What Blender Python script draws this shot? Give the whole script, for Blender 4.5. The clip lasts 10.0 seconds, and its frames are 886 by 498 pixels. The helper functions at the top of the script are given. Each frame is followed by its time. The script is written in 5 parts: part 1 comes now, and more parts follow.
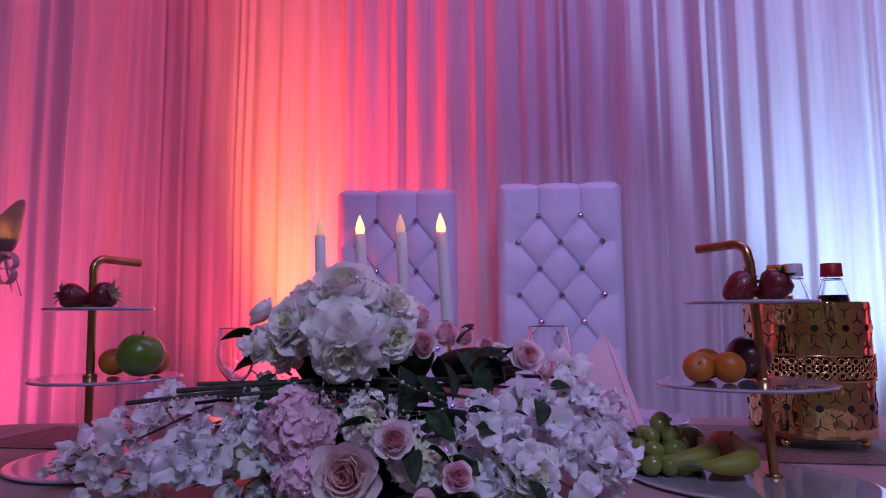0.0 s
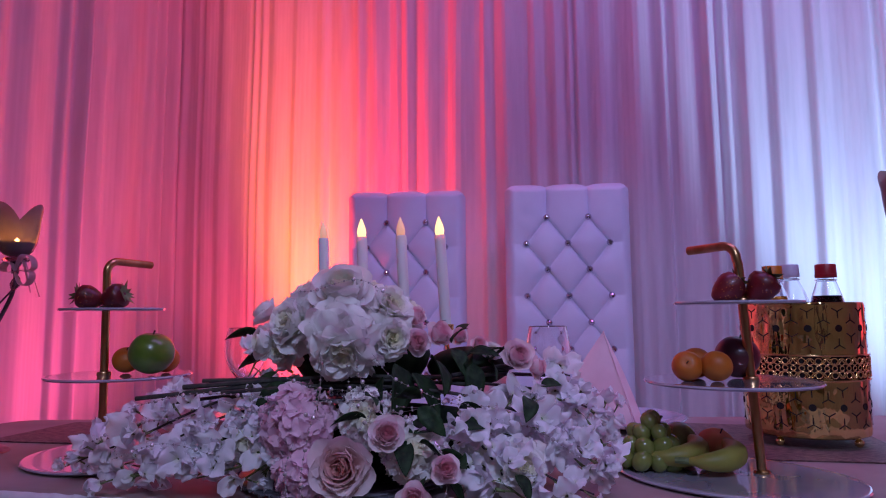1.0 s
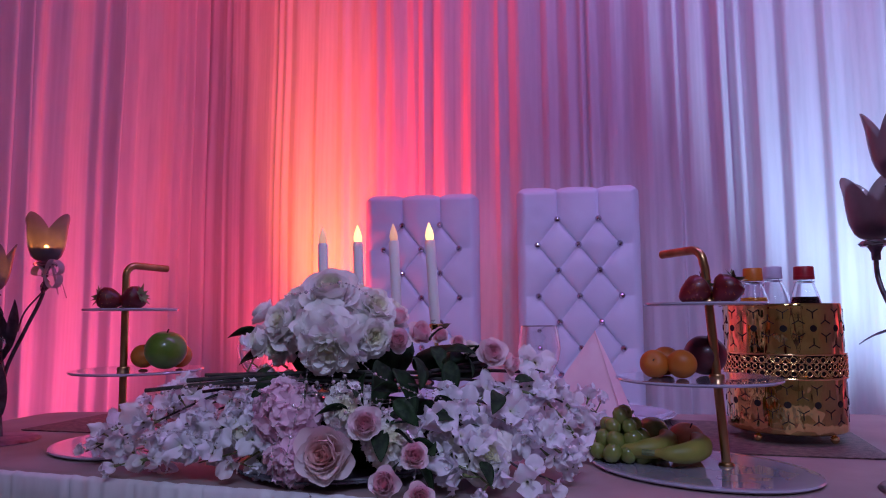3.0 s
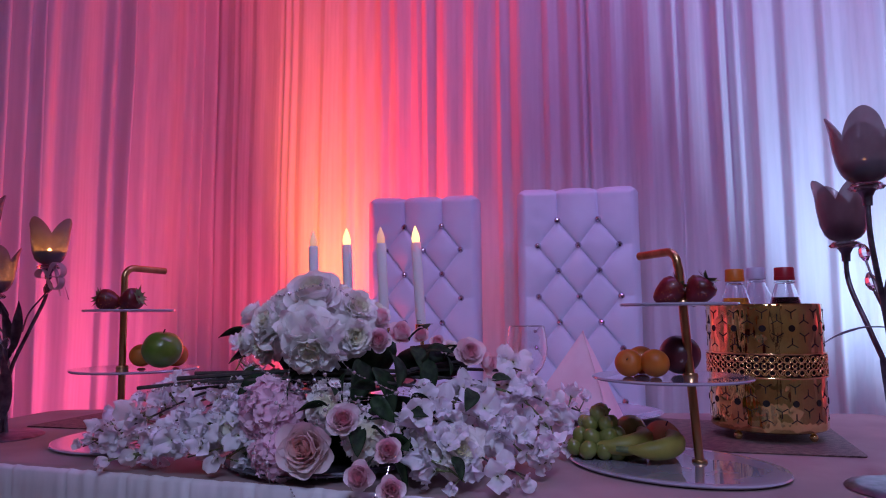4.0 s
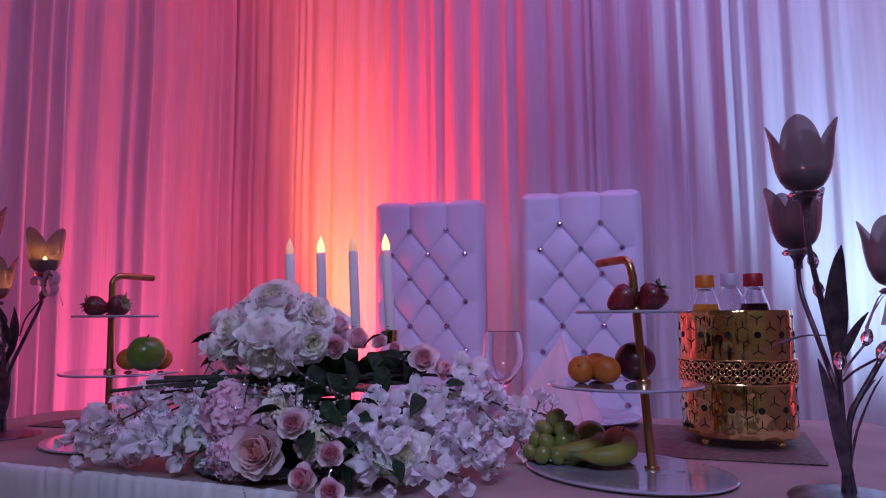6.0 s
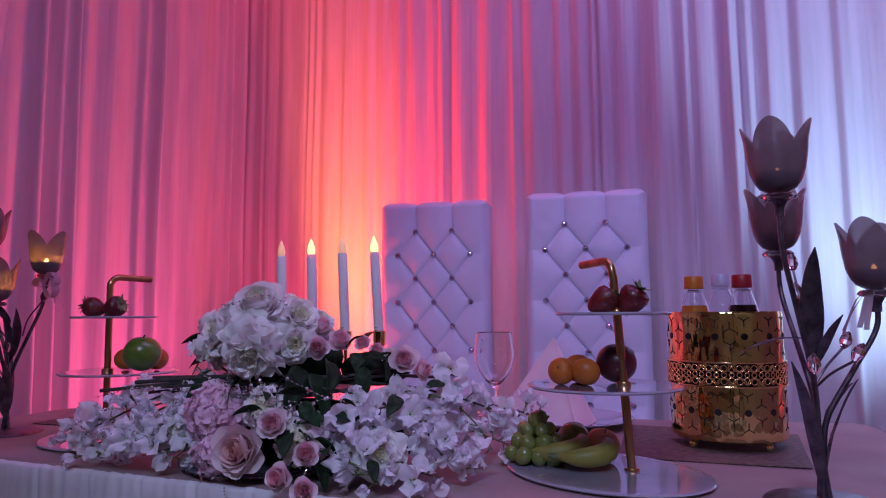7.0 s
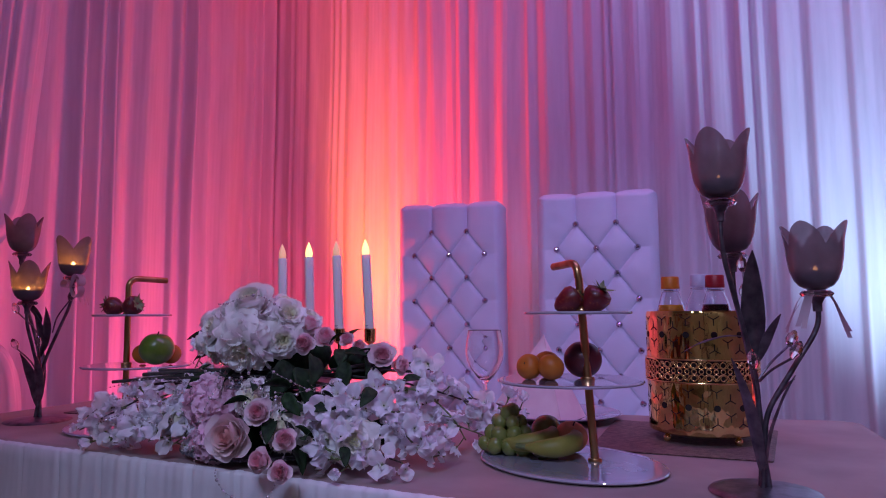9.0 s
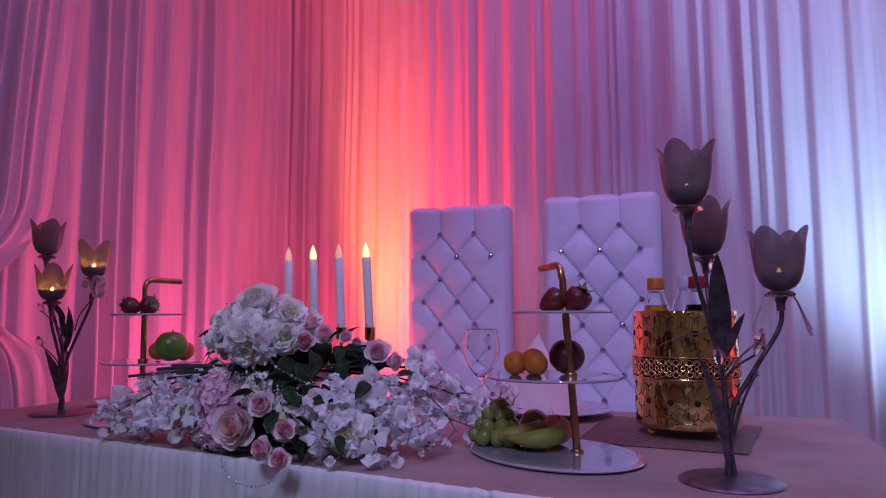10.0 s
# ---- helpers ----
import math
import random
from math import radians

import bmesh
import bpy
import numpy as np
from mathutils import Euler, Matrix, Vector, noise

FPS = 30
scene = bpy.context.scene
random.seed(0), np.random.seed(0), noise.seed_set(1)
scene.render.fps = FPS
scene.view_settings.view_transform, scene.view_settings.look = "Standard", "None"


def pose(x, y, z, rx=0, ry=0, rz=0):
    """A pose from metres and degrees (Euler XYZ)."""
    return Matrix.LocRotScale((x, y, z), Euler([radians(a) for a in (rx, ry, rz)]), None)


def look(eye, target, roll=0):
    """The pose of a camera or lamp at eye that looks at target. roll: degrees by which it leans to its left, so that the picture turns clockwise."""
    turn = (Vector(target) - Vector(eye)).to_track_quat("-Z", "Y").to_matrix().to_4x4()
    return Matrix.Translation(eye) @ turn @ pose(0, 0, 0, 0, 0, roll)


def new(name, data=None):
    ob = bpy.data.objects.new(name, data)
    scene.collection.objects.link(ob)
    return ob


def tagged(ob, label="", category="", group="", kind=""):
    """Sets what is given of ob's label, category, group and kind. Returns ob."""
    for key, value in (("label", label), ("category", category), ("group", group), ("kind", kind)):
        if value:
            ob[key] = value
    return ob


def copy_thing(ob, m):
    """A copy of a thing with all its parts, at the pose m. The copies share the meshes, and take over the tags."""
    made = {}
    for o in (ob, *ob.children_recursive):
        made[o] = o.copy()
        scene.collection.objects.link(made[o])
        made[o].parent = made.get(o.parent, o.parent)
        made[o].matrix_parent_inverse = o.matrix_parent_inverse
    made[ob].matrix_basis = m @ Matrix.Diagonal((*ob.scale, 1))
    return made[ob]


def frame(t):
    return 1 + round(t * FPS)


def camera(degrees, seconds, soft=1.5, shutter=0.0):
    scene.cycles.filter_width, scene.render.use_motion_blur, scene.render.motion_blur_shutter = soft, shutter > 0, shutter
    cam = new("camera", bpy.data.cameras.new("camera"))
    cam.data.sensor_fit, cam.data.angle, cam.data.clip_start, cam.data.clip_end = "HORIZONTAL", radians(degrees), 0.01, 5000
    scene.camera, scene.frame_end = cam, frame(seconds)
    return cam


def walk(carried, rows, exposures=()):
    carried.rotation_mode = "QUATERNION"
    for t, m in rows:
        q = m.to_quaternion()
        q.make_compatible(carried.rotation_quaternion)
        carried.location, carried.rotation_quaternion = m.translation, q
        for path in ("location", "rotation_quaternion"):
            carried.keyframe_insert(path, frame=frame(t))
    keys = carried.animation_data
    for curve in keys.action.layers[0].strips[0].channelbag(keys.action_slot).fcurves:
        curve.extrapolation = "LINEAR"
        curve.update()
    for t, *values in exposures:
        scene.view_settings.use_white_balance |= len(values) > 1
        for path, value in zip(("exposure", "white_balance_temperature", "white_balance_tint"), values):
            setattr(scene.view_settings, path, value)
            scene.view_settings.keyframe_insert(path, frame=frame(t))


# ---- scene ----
cam = camera(67.6, 10.0, 1.1)
METRES, EYE, TILT, LEAN, TURN = 0.68, 0.985, 0.0, 0.0, 0.0
ROWS = [
    (0.0, 0.0, 0.0, 0.0, 0.05, 5.68, 0.48),
    (0.5, 0.0233, -0.022, -0.001, 0.68, 5.7, 0.48),
    (1.0, 0.0503, -0.052, -0.0017, 1.56, 5.75, 0.46),
    (1.5, 0.0788, -0.085, -0.0064, 2.2, 5.78, 0.46),
    (2.0, 0.1126, -0.116, -0.0049, 2.88, 5.74, 0.51),
    (2.5, 0.1419, -0.1374, -0.0009, 3.72, 5.72, 0.43),
    (4.0, 0.2685, -0.2063, -0.0004, 5.81, 5.75, 0.45),
    (4.5, 0.3152, -0.2165, 0.0024, 6.51, 5.73, 0.43),
    (5.0, 0.3683, -0.2242, 0.008, 7.38, 5.79, 0.41),
    (5.5, 0.4185, -0.226, 0.0101, 8.08, 5.86, 0.42),
    (7.0, 0.571, -0.2226, 0.0193, 10.7, 5.77, 0.38),
    (7.5, 0.6202, -0.2279, 0.0213, 11.59, 5.75, 0.37),
    (8.0, 0.6749, -0.2425, 0.0234, 12.57, 5.68, 0.32),
    (8.5, 0.7197, -0.2671, 0.0203, 13.56, 5.66, 0.29),
    (9.0, 0.7666, -0.3022, 0.0193, 14.34, 5.65, 0.31),
    (9.5, 0.815, -0.3408, 0.0193, 15.14, 5.7, 0.29),
    (10.0, 0.8696, -0.39, 0.0139, 16.0, 5.74, 0.22),
]
walk(cam, [(t, pose(0, 0, EYE, TILT, LEAN, TURN) @ pose(METRES * x, METRES * y, METRES * z, 90 + pitch, roll, yaw)) for t, x, y, z, yaw, pitch, roll in ROWS])


# ---- world, lamps ----
world = bpy.data.worlds.new("hall_world")
scene.world = world
world.use_nodes = True
world.node_tree.nodes["Background"].inputs[0].default_value = (0.10, 0.07, 0.16, 1)
world.node_tree.nodes["Background"].inputs[1].default_value = 0.02


def spot(name, eye, target, watts, colour, degrees, blend=0.8, size=0.05):
    data = bpy.data.lights.new(name, "SPOT")
    data.energy, data.color, data.spot_size, data.spot_blend, data.shadow_soft_size = watts, colour, radians(degrees), blend, size
    ob = new(name, data)
    ob.matrix_world = look(eye, target)
    return ob


def area(name, eye, target, watts, colour, sx, sy):
    data = bpy.data.lights.new(name, "AREA")
    data.energy, data.color, data.shape, data.size, data.size_y = watts, colour, "RECTANGLE", sx, sy
    ob = new(name, data)
    ob.matrix_world = look(eye, target)
    return ob


# uplights on the floor in front of the drapes
spot("uplight_amber", (-0.84, 2.77, 0.10), (-0.77, 3.29, 1.55), 340, (1.0, 0.31, 0.0), 30, 1.0, 0.16)
spot("uplight_red", (-0.66, 2.82, 0.10), (-0.42, 3.17, 2.50), 800, (1.0, 0.038, 0.065), 54, 1.0, 0.18)
spot("uplight_red", (-0.76, 2.74, 0.10), (-0.70, 3.27, 1.00), 150, (1.0, 0.045, 0.09), 92, 1.0, 0.18)
spot("uplight_pink", (-0.93, 2.87, 0.10), (-1.95, 2.52, 1.32), 78, (1.0, 0.085, 0.30), 76, 1.0, 0.10)
spot("uplight_blue", (1.42, 2.06, 0.10), (1.52, 2.40, 2.60), 460, (0.38, 0.56, 0.94), 52, 1.0, 0.10)
spot("uplight_red", (2.32, 1.74, 0.10), (2.44, 2.12, 1.60), 200, (1.0, 0.05, 0.09), 56, 1.0, 0.10)
# the hall's own ceiling lights: a lavender stage spot on the table, a violet wash on the drapes
spot("table_spot", (0.4, -1.7, 3.25), (0.38, 1.60, 0.80), 254, (0.46, 0.53, 1.0), 38, 0.35, 0.40)
area("ceiling_wash", (0.9, 1.0, 3.25), (0.60, 2.9, 1.3), 31, (0.56, 0.26, 1.0), 2.4, 0.6)
for x, y in ((-0.9, -1.3), (1.1, -0.9), (2.3, -2.1)):
    spot("ceiling_downlight", (x, y, 3.30), (x, y + 0.3, 0.0), 10, (0.95, 0.88, 1.0), 110, 0.6, 0.02)
# added dim fill far back: brightens the front wall that the gold reflects
area("hall_fill", (1.0, -2.2, 3.25), (1.0, -3.4, 0.8), 16, (0.80, 0.76, 1.0), 2.0, 0.4)


# ---- materials ----
def material(name, colour, rough=0.5, metal=0.0, **more):
    m = bpy.data.materials.new(name)
    m.use_nodes = True
    b = m.node_tree.nodes["Principled BSDF"]
    b.inputs["Base Color"].default_value = (*colour, 1)
    b.inputs["Roughness"].default_value = rough
    b.inputs["Metallic"].default_value = metal
    for key, value in more.items():
        b.inputs[key.replace("_", " ").title().replace("Ior", "IOR")].default_value = value
    return m


def add(m, kind, **inputs):
    n = m.node_tree.nodes.new(kind)
    for key, value in inputs.items():
        n.inputs[key.replace("_", " ").title()].default_value = value
    return n


def join_nodes(m, a, out, b, into):
    m.node_tree.links.new(a.outputs[out], b.inputs[into])


def principled(m):
    return m.node_tree.nodes["Principled BSDF"]


def vary(m, colour_a, colour_b, scale=8.0, detail=4.0, stretch=(1, 1, 1), low=0.35, high=0.65, coords="Object", random=0.0):
    """Base colour that wanders between two tones."""
    c = add(m, "ShaderNodeTexCoord")
    mp = add(m, "ShaderNodeMapping", scale=stretch)
    n = add(m, "ShaderNodeTexNoise", scale=scale, detail=detail)
    r = add(m, "ShaderNodeValToRGB")
    r.color_ramp.elements[0].position, r.color_ramp.elements[0].color = low, (*colour_a, 1)
    r.color_ramp.elements[1].position, r.color_ramp.elements[1].color = high, (*colour_b, 1)
    join_nodes(m, c, coords, mp, "Vector")
    join_nodes(m, mp, "Vector", n, "Vector")
    join_nodes(m, n, "Fac", r, "Fac")
    if random:
        info = add(m, "ShaderNodeObjectInfo")
        hsv = add(m, "ShaderNodeHueSaturation")
        mr = add(m, "ShaderNodeMapRange")
        mr.inputs["To Min"].default_value, mr.inputs["To Max"].default_value = 1 - random, 1 + random
        join_nodes(m, info, "Random", mr, "Value")
        join_nodes(m, mr, "Result", hsv, "Value")
        join_nodes(m, r, "Color", hsv, "Color")
        join_nodes(m, hsv, "Color", principled(m), "Base Color")
    else:
        join_nodes(m, r, "Color", principled(m), "Base Color")
    return mp


def bump(m, scale=60.0, strength=0.2, distance=0.002, stretch=(1, 1, 1), detail=3.0):
    c = add(m, "ShaderNodeTexCoord")
    mp = add(m, "ShaderNodeMapping", scale=stretch)
    n = add(m, "ShaderNodeTexNoise", scale=scale, detail=detail)
    b = add(m, "ShaderNodeBump", strength=strength, distance=distance)
    join_nodes(m, c, "Object", mp, "Vector")
    join_nodes(m, mp, "Vector", n, "Vector")
    join_nodes(m, n, "Fac", b, "Height")
    join_nodes(m, b, "Normal", principled(m), "Normal")
    return m


def sheer(m, share, colour):
    """Lets part of the light through the cloth or petal."""
    t = add(m, "ShaderNodeBsdfTranslucent")
    t.inputs["Color"].default_value = (*colour, 1)
    mix = add(m, "ShaderNodeMixShader")
    mix.inputs[0].default_value = share
    out = m.node_tree.nodes["Material Output"]
    join_nodes(m, principled(m), "BSDF", mix, 1)
    m.node_tree.links.new(t.outputs[0], mix.inputs[2])
    join_nodes(m, mix, "Shader", out, "Surface")
    return m


DRAPE = material("drape_voile", (0.80, 0.79, 0.80), 0.75, sheen_weight=0.2)
vary(DRAPE, (0.74, 0.73, 0.75), (0.84, 0.83, 0.84), 5, 5, (6, 6, 0.5))
bump(DRAPE, 220, 0.12, 0.001, (1, 1, 0.15))
sheer(DRAPE, 0.22, (0.8, 0.78, 0.8))
LEATHER = material("white_leatherette", (0.80, 0.81, 0.90), 0.42)
vary(LEATHER, (0.69, 0.77, 0.88), (0.75, 0.83, 0.93), 6, 4)
bump(LEATHER, 420, 0.18, 0.0006)
CLOTH = material("cloth_cream", (0.42, 0.30, 0.28), 0.7, sheen_weight=0.15)
vary(CLOTH, (0.28, 0.20, 0.19), (0.36, 0.265, 0.25), 7, 5)
bump(CLOTH, 600, 0.2, 0.0005)
SATIN = material("satin_white", (0.54, 0.54, 0.56), 0.42, sheen_weight=0.2)
vary(SATIN, (0.70, 0.70, 0.72), (0.80, 0.80, 0.82), 12, 5, (3, 3, 0.6))
bump(SATIN, 160, 0.25, 0.001, (1, 1, 0.2))
MAT = material("woven_mat", (0.20, 0.13, 0.11), 0.6, metallic=0.15)
vary(MAT, (0.07, 0.045, 0.038), (0.26, 0.18, 0.15), 70, 6, (1, 5, 1))
bump(MAT, 320, 0.7, 0.002)
PLATE = material("glazed_white", (0.38, 0.38, 0.45), 0.07, coat_weight=1.0)
vary(PLATE, (0.34, 0.34, 0.41), (0.42, 0.42, 0.49), 9, 5)
BRASS = material("brushed_brass", (0.50, 0.30, 0.13), 0.30, 1.0)
vary(BRASS, (0.40, 0.23, 0.09), (0.58, 0.37, 0.18), 30, 4, (1, 1, 0.1))
GOLD = material("polished_gold", (0.86, 0.58, 0.22), 0.13, 1.0)
vary(GOLD, (0.84, 0.60, 0.22), (0.95, 0.74, 0.34), 6, 3)
GOLD_WAVY = material("wavy_gold_sheet", (0.98, 0.66, 0.22), 0.055, 1.0)
vary(GOLD_WAVY, (0.70, 0.55, 0.17), (0.84, 0.68, 0.27), 6, 3)
bump(GOLD_WAVY, 40, 0.8, 0.008, (1, 1, 0.22), 1.5)
SILVER = material("silver_tray", (0.15, 0.15, 0.18), 0.48, 0.4)
vary(SILVER, (0.11, 0.11, 0.13), (0.20, 0.20, 0.23), 40, 4)
PEWTER = material("grey_pewter", (0.16, 0.145, 0.17), 0.38, 0.85)
vary(PEWTER, (0.10, 0.09, 0.11), (0.24, 0.21, 0.25), 45, 5)
bump(PEWTER, 120, 0.2, 0.001)
# near-black that paints the shade inside the bucket's openings
SLOT = material("cutout_shade", (0.012, 0.008, 0.006), 0.8)
BLACK = material("black_tin", (0.02, 0.018, 0.02), 0.4)
GLASS = material("clear_glass", (1, 1, 1), 0.0, ior=1.5, transmission_weight=1.0)
PET = material("clear_bottle", (0.96, 0.97, 1.0), 0.03, ior=1.18, transmission_weight=1.0)
CRYSTAL = material("crystal", (1.0, 0.86, 0.86), 0.02, ior=1.5, transmission_weight=1.0)
CUP = material("smoked_glass", (0.16, 0.14, 0.16), 0.24, coat_weight=0.6)
vary(CUP, (0.20, 0.185, 0.22), (0.32, 0.30, 0.35), 25, 4)
sheer(CUP, 0.36, (0.56, 0.42, 0.36))
clear = add(CUP, "ShaderNodeBsdfTransparent")
clear.inputs["Color"].default_value = (0.84, 0.74, 0.76, 1)
see = add(CUP, "ShaderNodeMixShader")
see.inputs[0].default_value = 0.38
last = CUP.node_tree.nodes["Material Output"].inputs["Surface"].links[0].from_node
CUP.node_tree.links.new(last.outputs[0], see.inputs[1])
CUP.node_tree.links.new(clear.outputs[0], see.inputs[2])
join_nodes(CUP, see, "Shader", CUP.node_tree.nodes["Material Output"], "Surface")
GEM = material("faceted_gem", (0.52, 0.52, 0.60), 0.06, 1.0)
PEARL = material("pearl", (0.80, 0.74, 0.74), 0.08, 0.6, coat_weight=0.6)
CANDLE = material("candle_plastic", (0.78, 0.77, 0.76), 0.5, subsurface_weight=0.15)
PRINT = material("printed_label", (0.25, 0.25, 0.28), 0.6)
LABEL = material("paper_label", (0.62, 0.60, 0.66), 0.6)
NAPKIN = material("pink_napkin", (0.78, 0.62, 0.64), 0.8)
vary(NAPKIN, (0.84, 0.57, 0.63), (0.92, 0.68, 0.72), 14, 4)
bump(NAPKIN, 700, 0.2, 0.0004)
STEEL = material("steel", (0.6, 0.6, 0.62), 0.22, 1.0)
FLOOR = material("dark_floor", (0.10, 0.075, 0.065), 0.35)
vary(FLOOR, (0.07, 0.05, 0.045), (0.14, 0.10, 0.085), 5, 5, (8, 1, 1))
PLASTER = material("plaster", (0.56, 0.53, 0.56), 0.85)
vary(PLASTER, (0.52, 0.49, 0.52), (0.60, 0.57, 0.60), 3, 5)
bump(PLASTER, 90, 0.2, 0.002)
WOOD = material("table_wood", (0.28, 0.17, 0.09), 0.5)
vary(WOOD, (0.20, 0.11, 0.06), (0.34, 0.22, 0.12), 12, 5, (1, 12, 1))


def glow(name, colour, strength):
    m = material(name, colour, 0.5)
    b = principled(m)
    b.inputs["Emission Color"].default_value = (*colour, 1)
    b.inputs["Emission Strength"].default_value = strength
    return m


FLAME = glow("flame_bulb_lit", (1.0, 0.56, 0.20), 2.6)
FLAME_DIM = glow("flame_bulb_dim", (0.95, 0.50, 0.32), 0.45)
TEA_FLAME = glow("tealight_flame", (1.0, 0.48, 0.10), 210.0)
TEA_FLAME_LOW = glow("tealight_flame_low", (1.0, 0.55, 0.22), 3.5)


def petal_material(name, inner, outer, reach, deep=0.2):
    """Petal colour that runs from the heart of the bloom outwards, with fine veins."""
    m = material(name, outer, 0.62, sheen_weight=0.15)
    c = add(m, "ShaderNodeTexCoord")
    ln = add(m, "ShaderNodeVectorMath")
    ln.operation = "LENGTH"
    flat = add(m, "ShaderNodeVectorMath")
    flat.operation = "MULTIPLY"
    flat.inputs[1].default_value = (1, 1, deep)
    mr = add(m, "ShaderNodeMapRange")
    mr.inputs["From Max"].default_value = reach
    n = add(m, "ShaderNodeTexNoise", scale=90, detail=4)
    ad = add(m, "ShaderNodeMath")
    ad.operation = "MULTIPLY_ADD"
    ad.inputs[1].default_value = 0.30
    r = add(m, "ShaderNodeValToRGB")
    r.color_ramp.elements[0].position, r.color_ramp.elements[0].color = 0.40, (*inner, 1)
    r.color_ramp.elements[1].position, r.color_ramp.elements[1].color = 0.98, (*outer, 1)
    join_nodes(m, c, "Object", flat, 0)
    join_nodes(m, flat, "Vector", ln, 0)
    join_nodes(m, ln, "Value", mr, "Value")
    join_nodes(m, n, "Fac", ad, 0)
    join_nodes(m, mr, "Result", ad, 2)
    join_nodes(m, c, "Object", n, "Vector")
    join_nodes(m, ad, "Value", r, "Fac")
    join_nodes(m, r, "Color", principled(m), "Base Color")
    bump(m, 160, 0.25, 0.001)
    return sheer(m, 0.30, outer)


WHITE_PETAL = petal_material("white_petal", (0.84, 0.84, 0.52), (0.98, 0.97, 0.93), 0.032)
BLOSSOM = petal_material("blossom_petal", (0.80, 0.82, 0.66), (0.92, 0.91, 0.95), 0.014, 1.0)
PINK_PETAL = petal_material("pink_petal", (0.93, 0.32, 0.44), (0.99, 0.88, 0.89), 0.025)
PEACH_PETAL = petal_material("peach_petal", (0.96, 0.46, 0.42), (0.98, 0.84, 0.84), 0.044)
HYDRA_PETAL = petal_material("hydrangea_petal", (0.90, 0.38, 0.58), (0.97, 0.70, 0.83), 0.066, 1.0)
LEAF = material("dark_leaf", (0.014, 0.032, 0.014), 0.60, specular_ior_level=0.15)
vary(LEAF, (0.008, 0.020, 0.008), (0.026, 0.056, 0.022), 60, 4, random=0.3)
SEPAL = material("sepal_green", (0.14, 0.18, 0.07), 0.6)
vary(SEPAL, (0.09, 0.13, 0.04), (0.20, 0.25, 0.10), 80, 3)
STEM = material("dark_stem", (0.035, 0.035, 0.03), 0.6)
vary(STEM, (0.02, 0.02, 0.02), (0.06, 0.06, 0.045), 80, 3)


def fruit(name, a, b, rough, scale=18, dots=0.0, coat=0.2):
    m = material(name, a, rough, coat_weight=coat, subsurface_weight=0.05)
    vary(m, a, b, scale, 5)
    bump(m, 260, 0.12 + dots, 0.0008)
    return m


STRAWBERRY = fruit("strawberry_skin", (0.085, 0.003, 0.005), (0.17, 0.007, 0.010), 0.42, 30, 0.3)
APRICOT = fruit("apricot_skin", (0.48, 0.115, 0.008), (0.58, 0.18, 0.018), 0.5)
PLUM = fruit("plum_skin", (0.04, 0.008, 0.016), (0.11, 0.016, 0.022), 0.35)
APPLE = fruit("green_apple_skin", (0.075, 0.165, 0.012), (0.14, 0.235, 0.03), 0.28, 26)
GRAPE = fruit("grape_skin", (0.15, 0.19, 0.035), (0.22, 0.26, 0.06), 0.25, 40)
BANANA = fruit("banana_skin", (0.25, 0.25, 0.045), (0.38, 0.33, 0.07), 0.5, 20, 0, 0.0)
PEACH = fruit("peach_skin", (0.68, 0.24, 0.11), (0.78, 0.44, 0.20), 0.6, 14, 0, 0.0)
JUICE = material("orange_juice", (0.75, 0.32, 0.02), 0.25)
COLA = material("dark_cola", (0.025, 0.008, 0.008), 0.12)
CAP_ORANGE = material("orange_cap", (0.58, 0.17, 0.012), 0.45)
CAP_RED = material("red_cap", (0.34, 0.012, 0.02), 0.45)
CAP_CLEAR = material("lilac_cap", (0.55, 0.52, 0.66), 0.4)
RIBBON = sheer(material("ribbon_sheer", (0.62, 0.50, 0.56), 0.5), 0.5, (0.7, 0.55, 0.62))


# ---- building helpers ----
def from_lists(verts, faces):
    bm = bmesh.new()
    vs = [bm.verts.new(v) for v in verts]
    bm.verts.ensure_lookup_table()
    for f in faces:
        try:
            bm.faces.new([vs[i] for i in f])
        except ValueError:
            pass
    return bm


def mesh_of(name, bm, mat, smooth=True, angle=None):
    bmesh.ops.recalc_face_normals(bm, faces=bm.faces)
    me = bpy.data.meshes.new(name)
    bm.to_mesh(me)
    bm.free()
    for m in (mat if isinstance(mat, (list, tuple)) else [mat]):
        me.materials.append(m)
    if smooth:
        me.polygons.foreach_set("use_smooth", [True] * len(me.polygons))
        if angle:
            me.set_sharp_from_angle(angle=radians(angle))
    return me


def thing(name, at, turn=0.0, label="", category="", group="", kind=""):
    ob = new(name)
    ob.empty_display_size = 0.05
    ob.matrix_world = pose(*at, 0, 0, turn)
    return tagged(ob, label, category, group, kind)


def part(name, bm, mat, parent=None, label="", smooth=True, angle=40, m=None):
    me = bm if isinstance(bm, bpy.types.Mesh) else mesh_of(name, bm, mat, smooth, angle)
    ob = new(name, me)
    ob.parent = parent
    if m is not None:
        ob.matrix_basis = m
    return tagged(ob, label)


def box(x0, x1, y0, y1, z0, z1, bevel=0.0):
    bm = bmesh.new()
    bmesh.ops.create_cube(bm, size=1, matrix=Matrix.Translation(((x0 + x1) / 2, (y0 + y1) / 2, (z0 + z1) / 2)) @ Matrix.Diagonal((x1 - x0, y1 - y0, z1 - z0, 1)))
    if bevel:
        bmesh.ops.bevel(bm, geom=bm.edges[:], offset=bevel, segments=3, affect="EDGES", profile=0.5)
    return bm


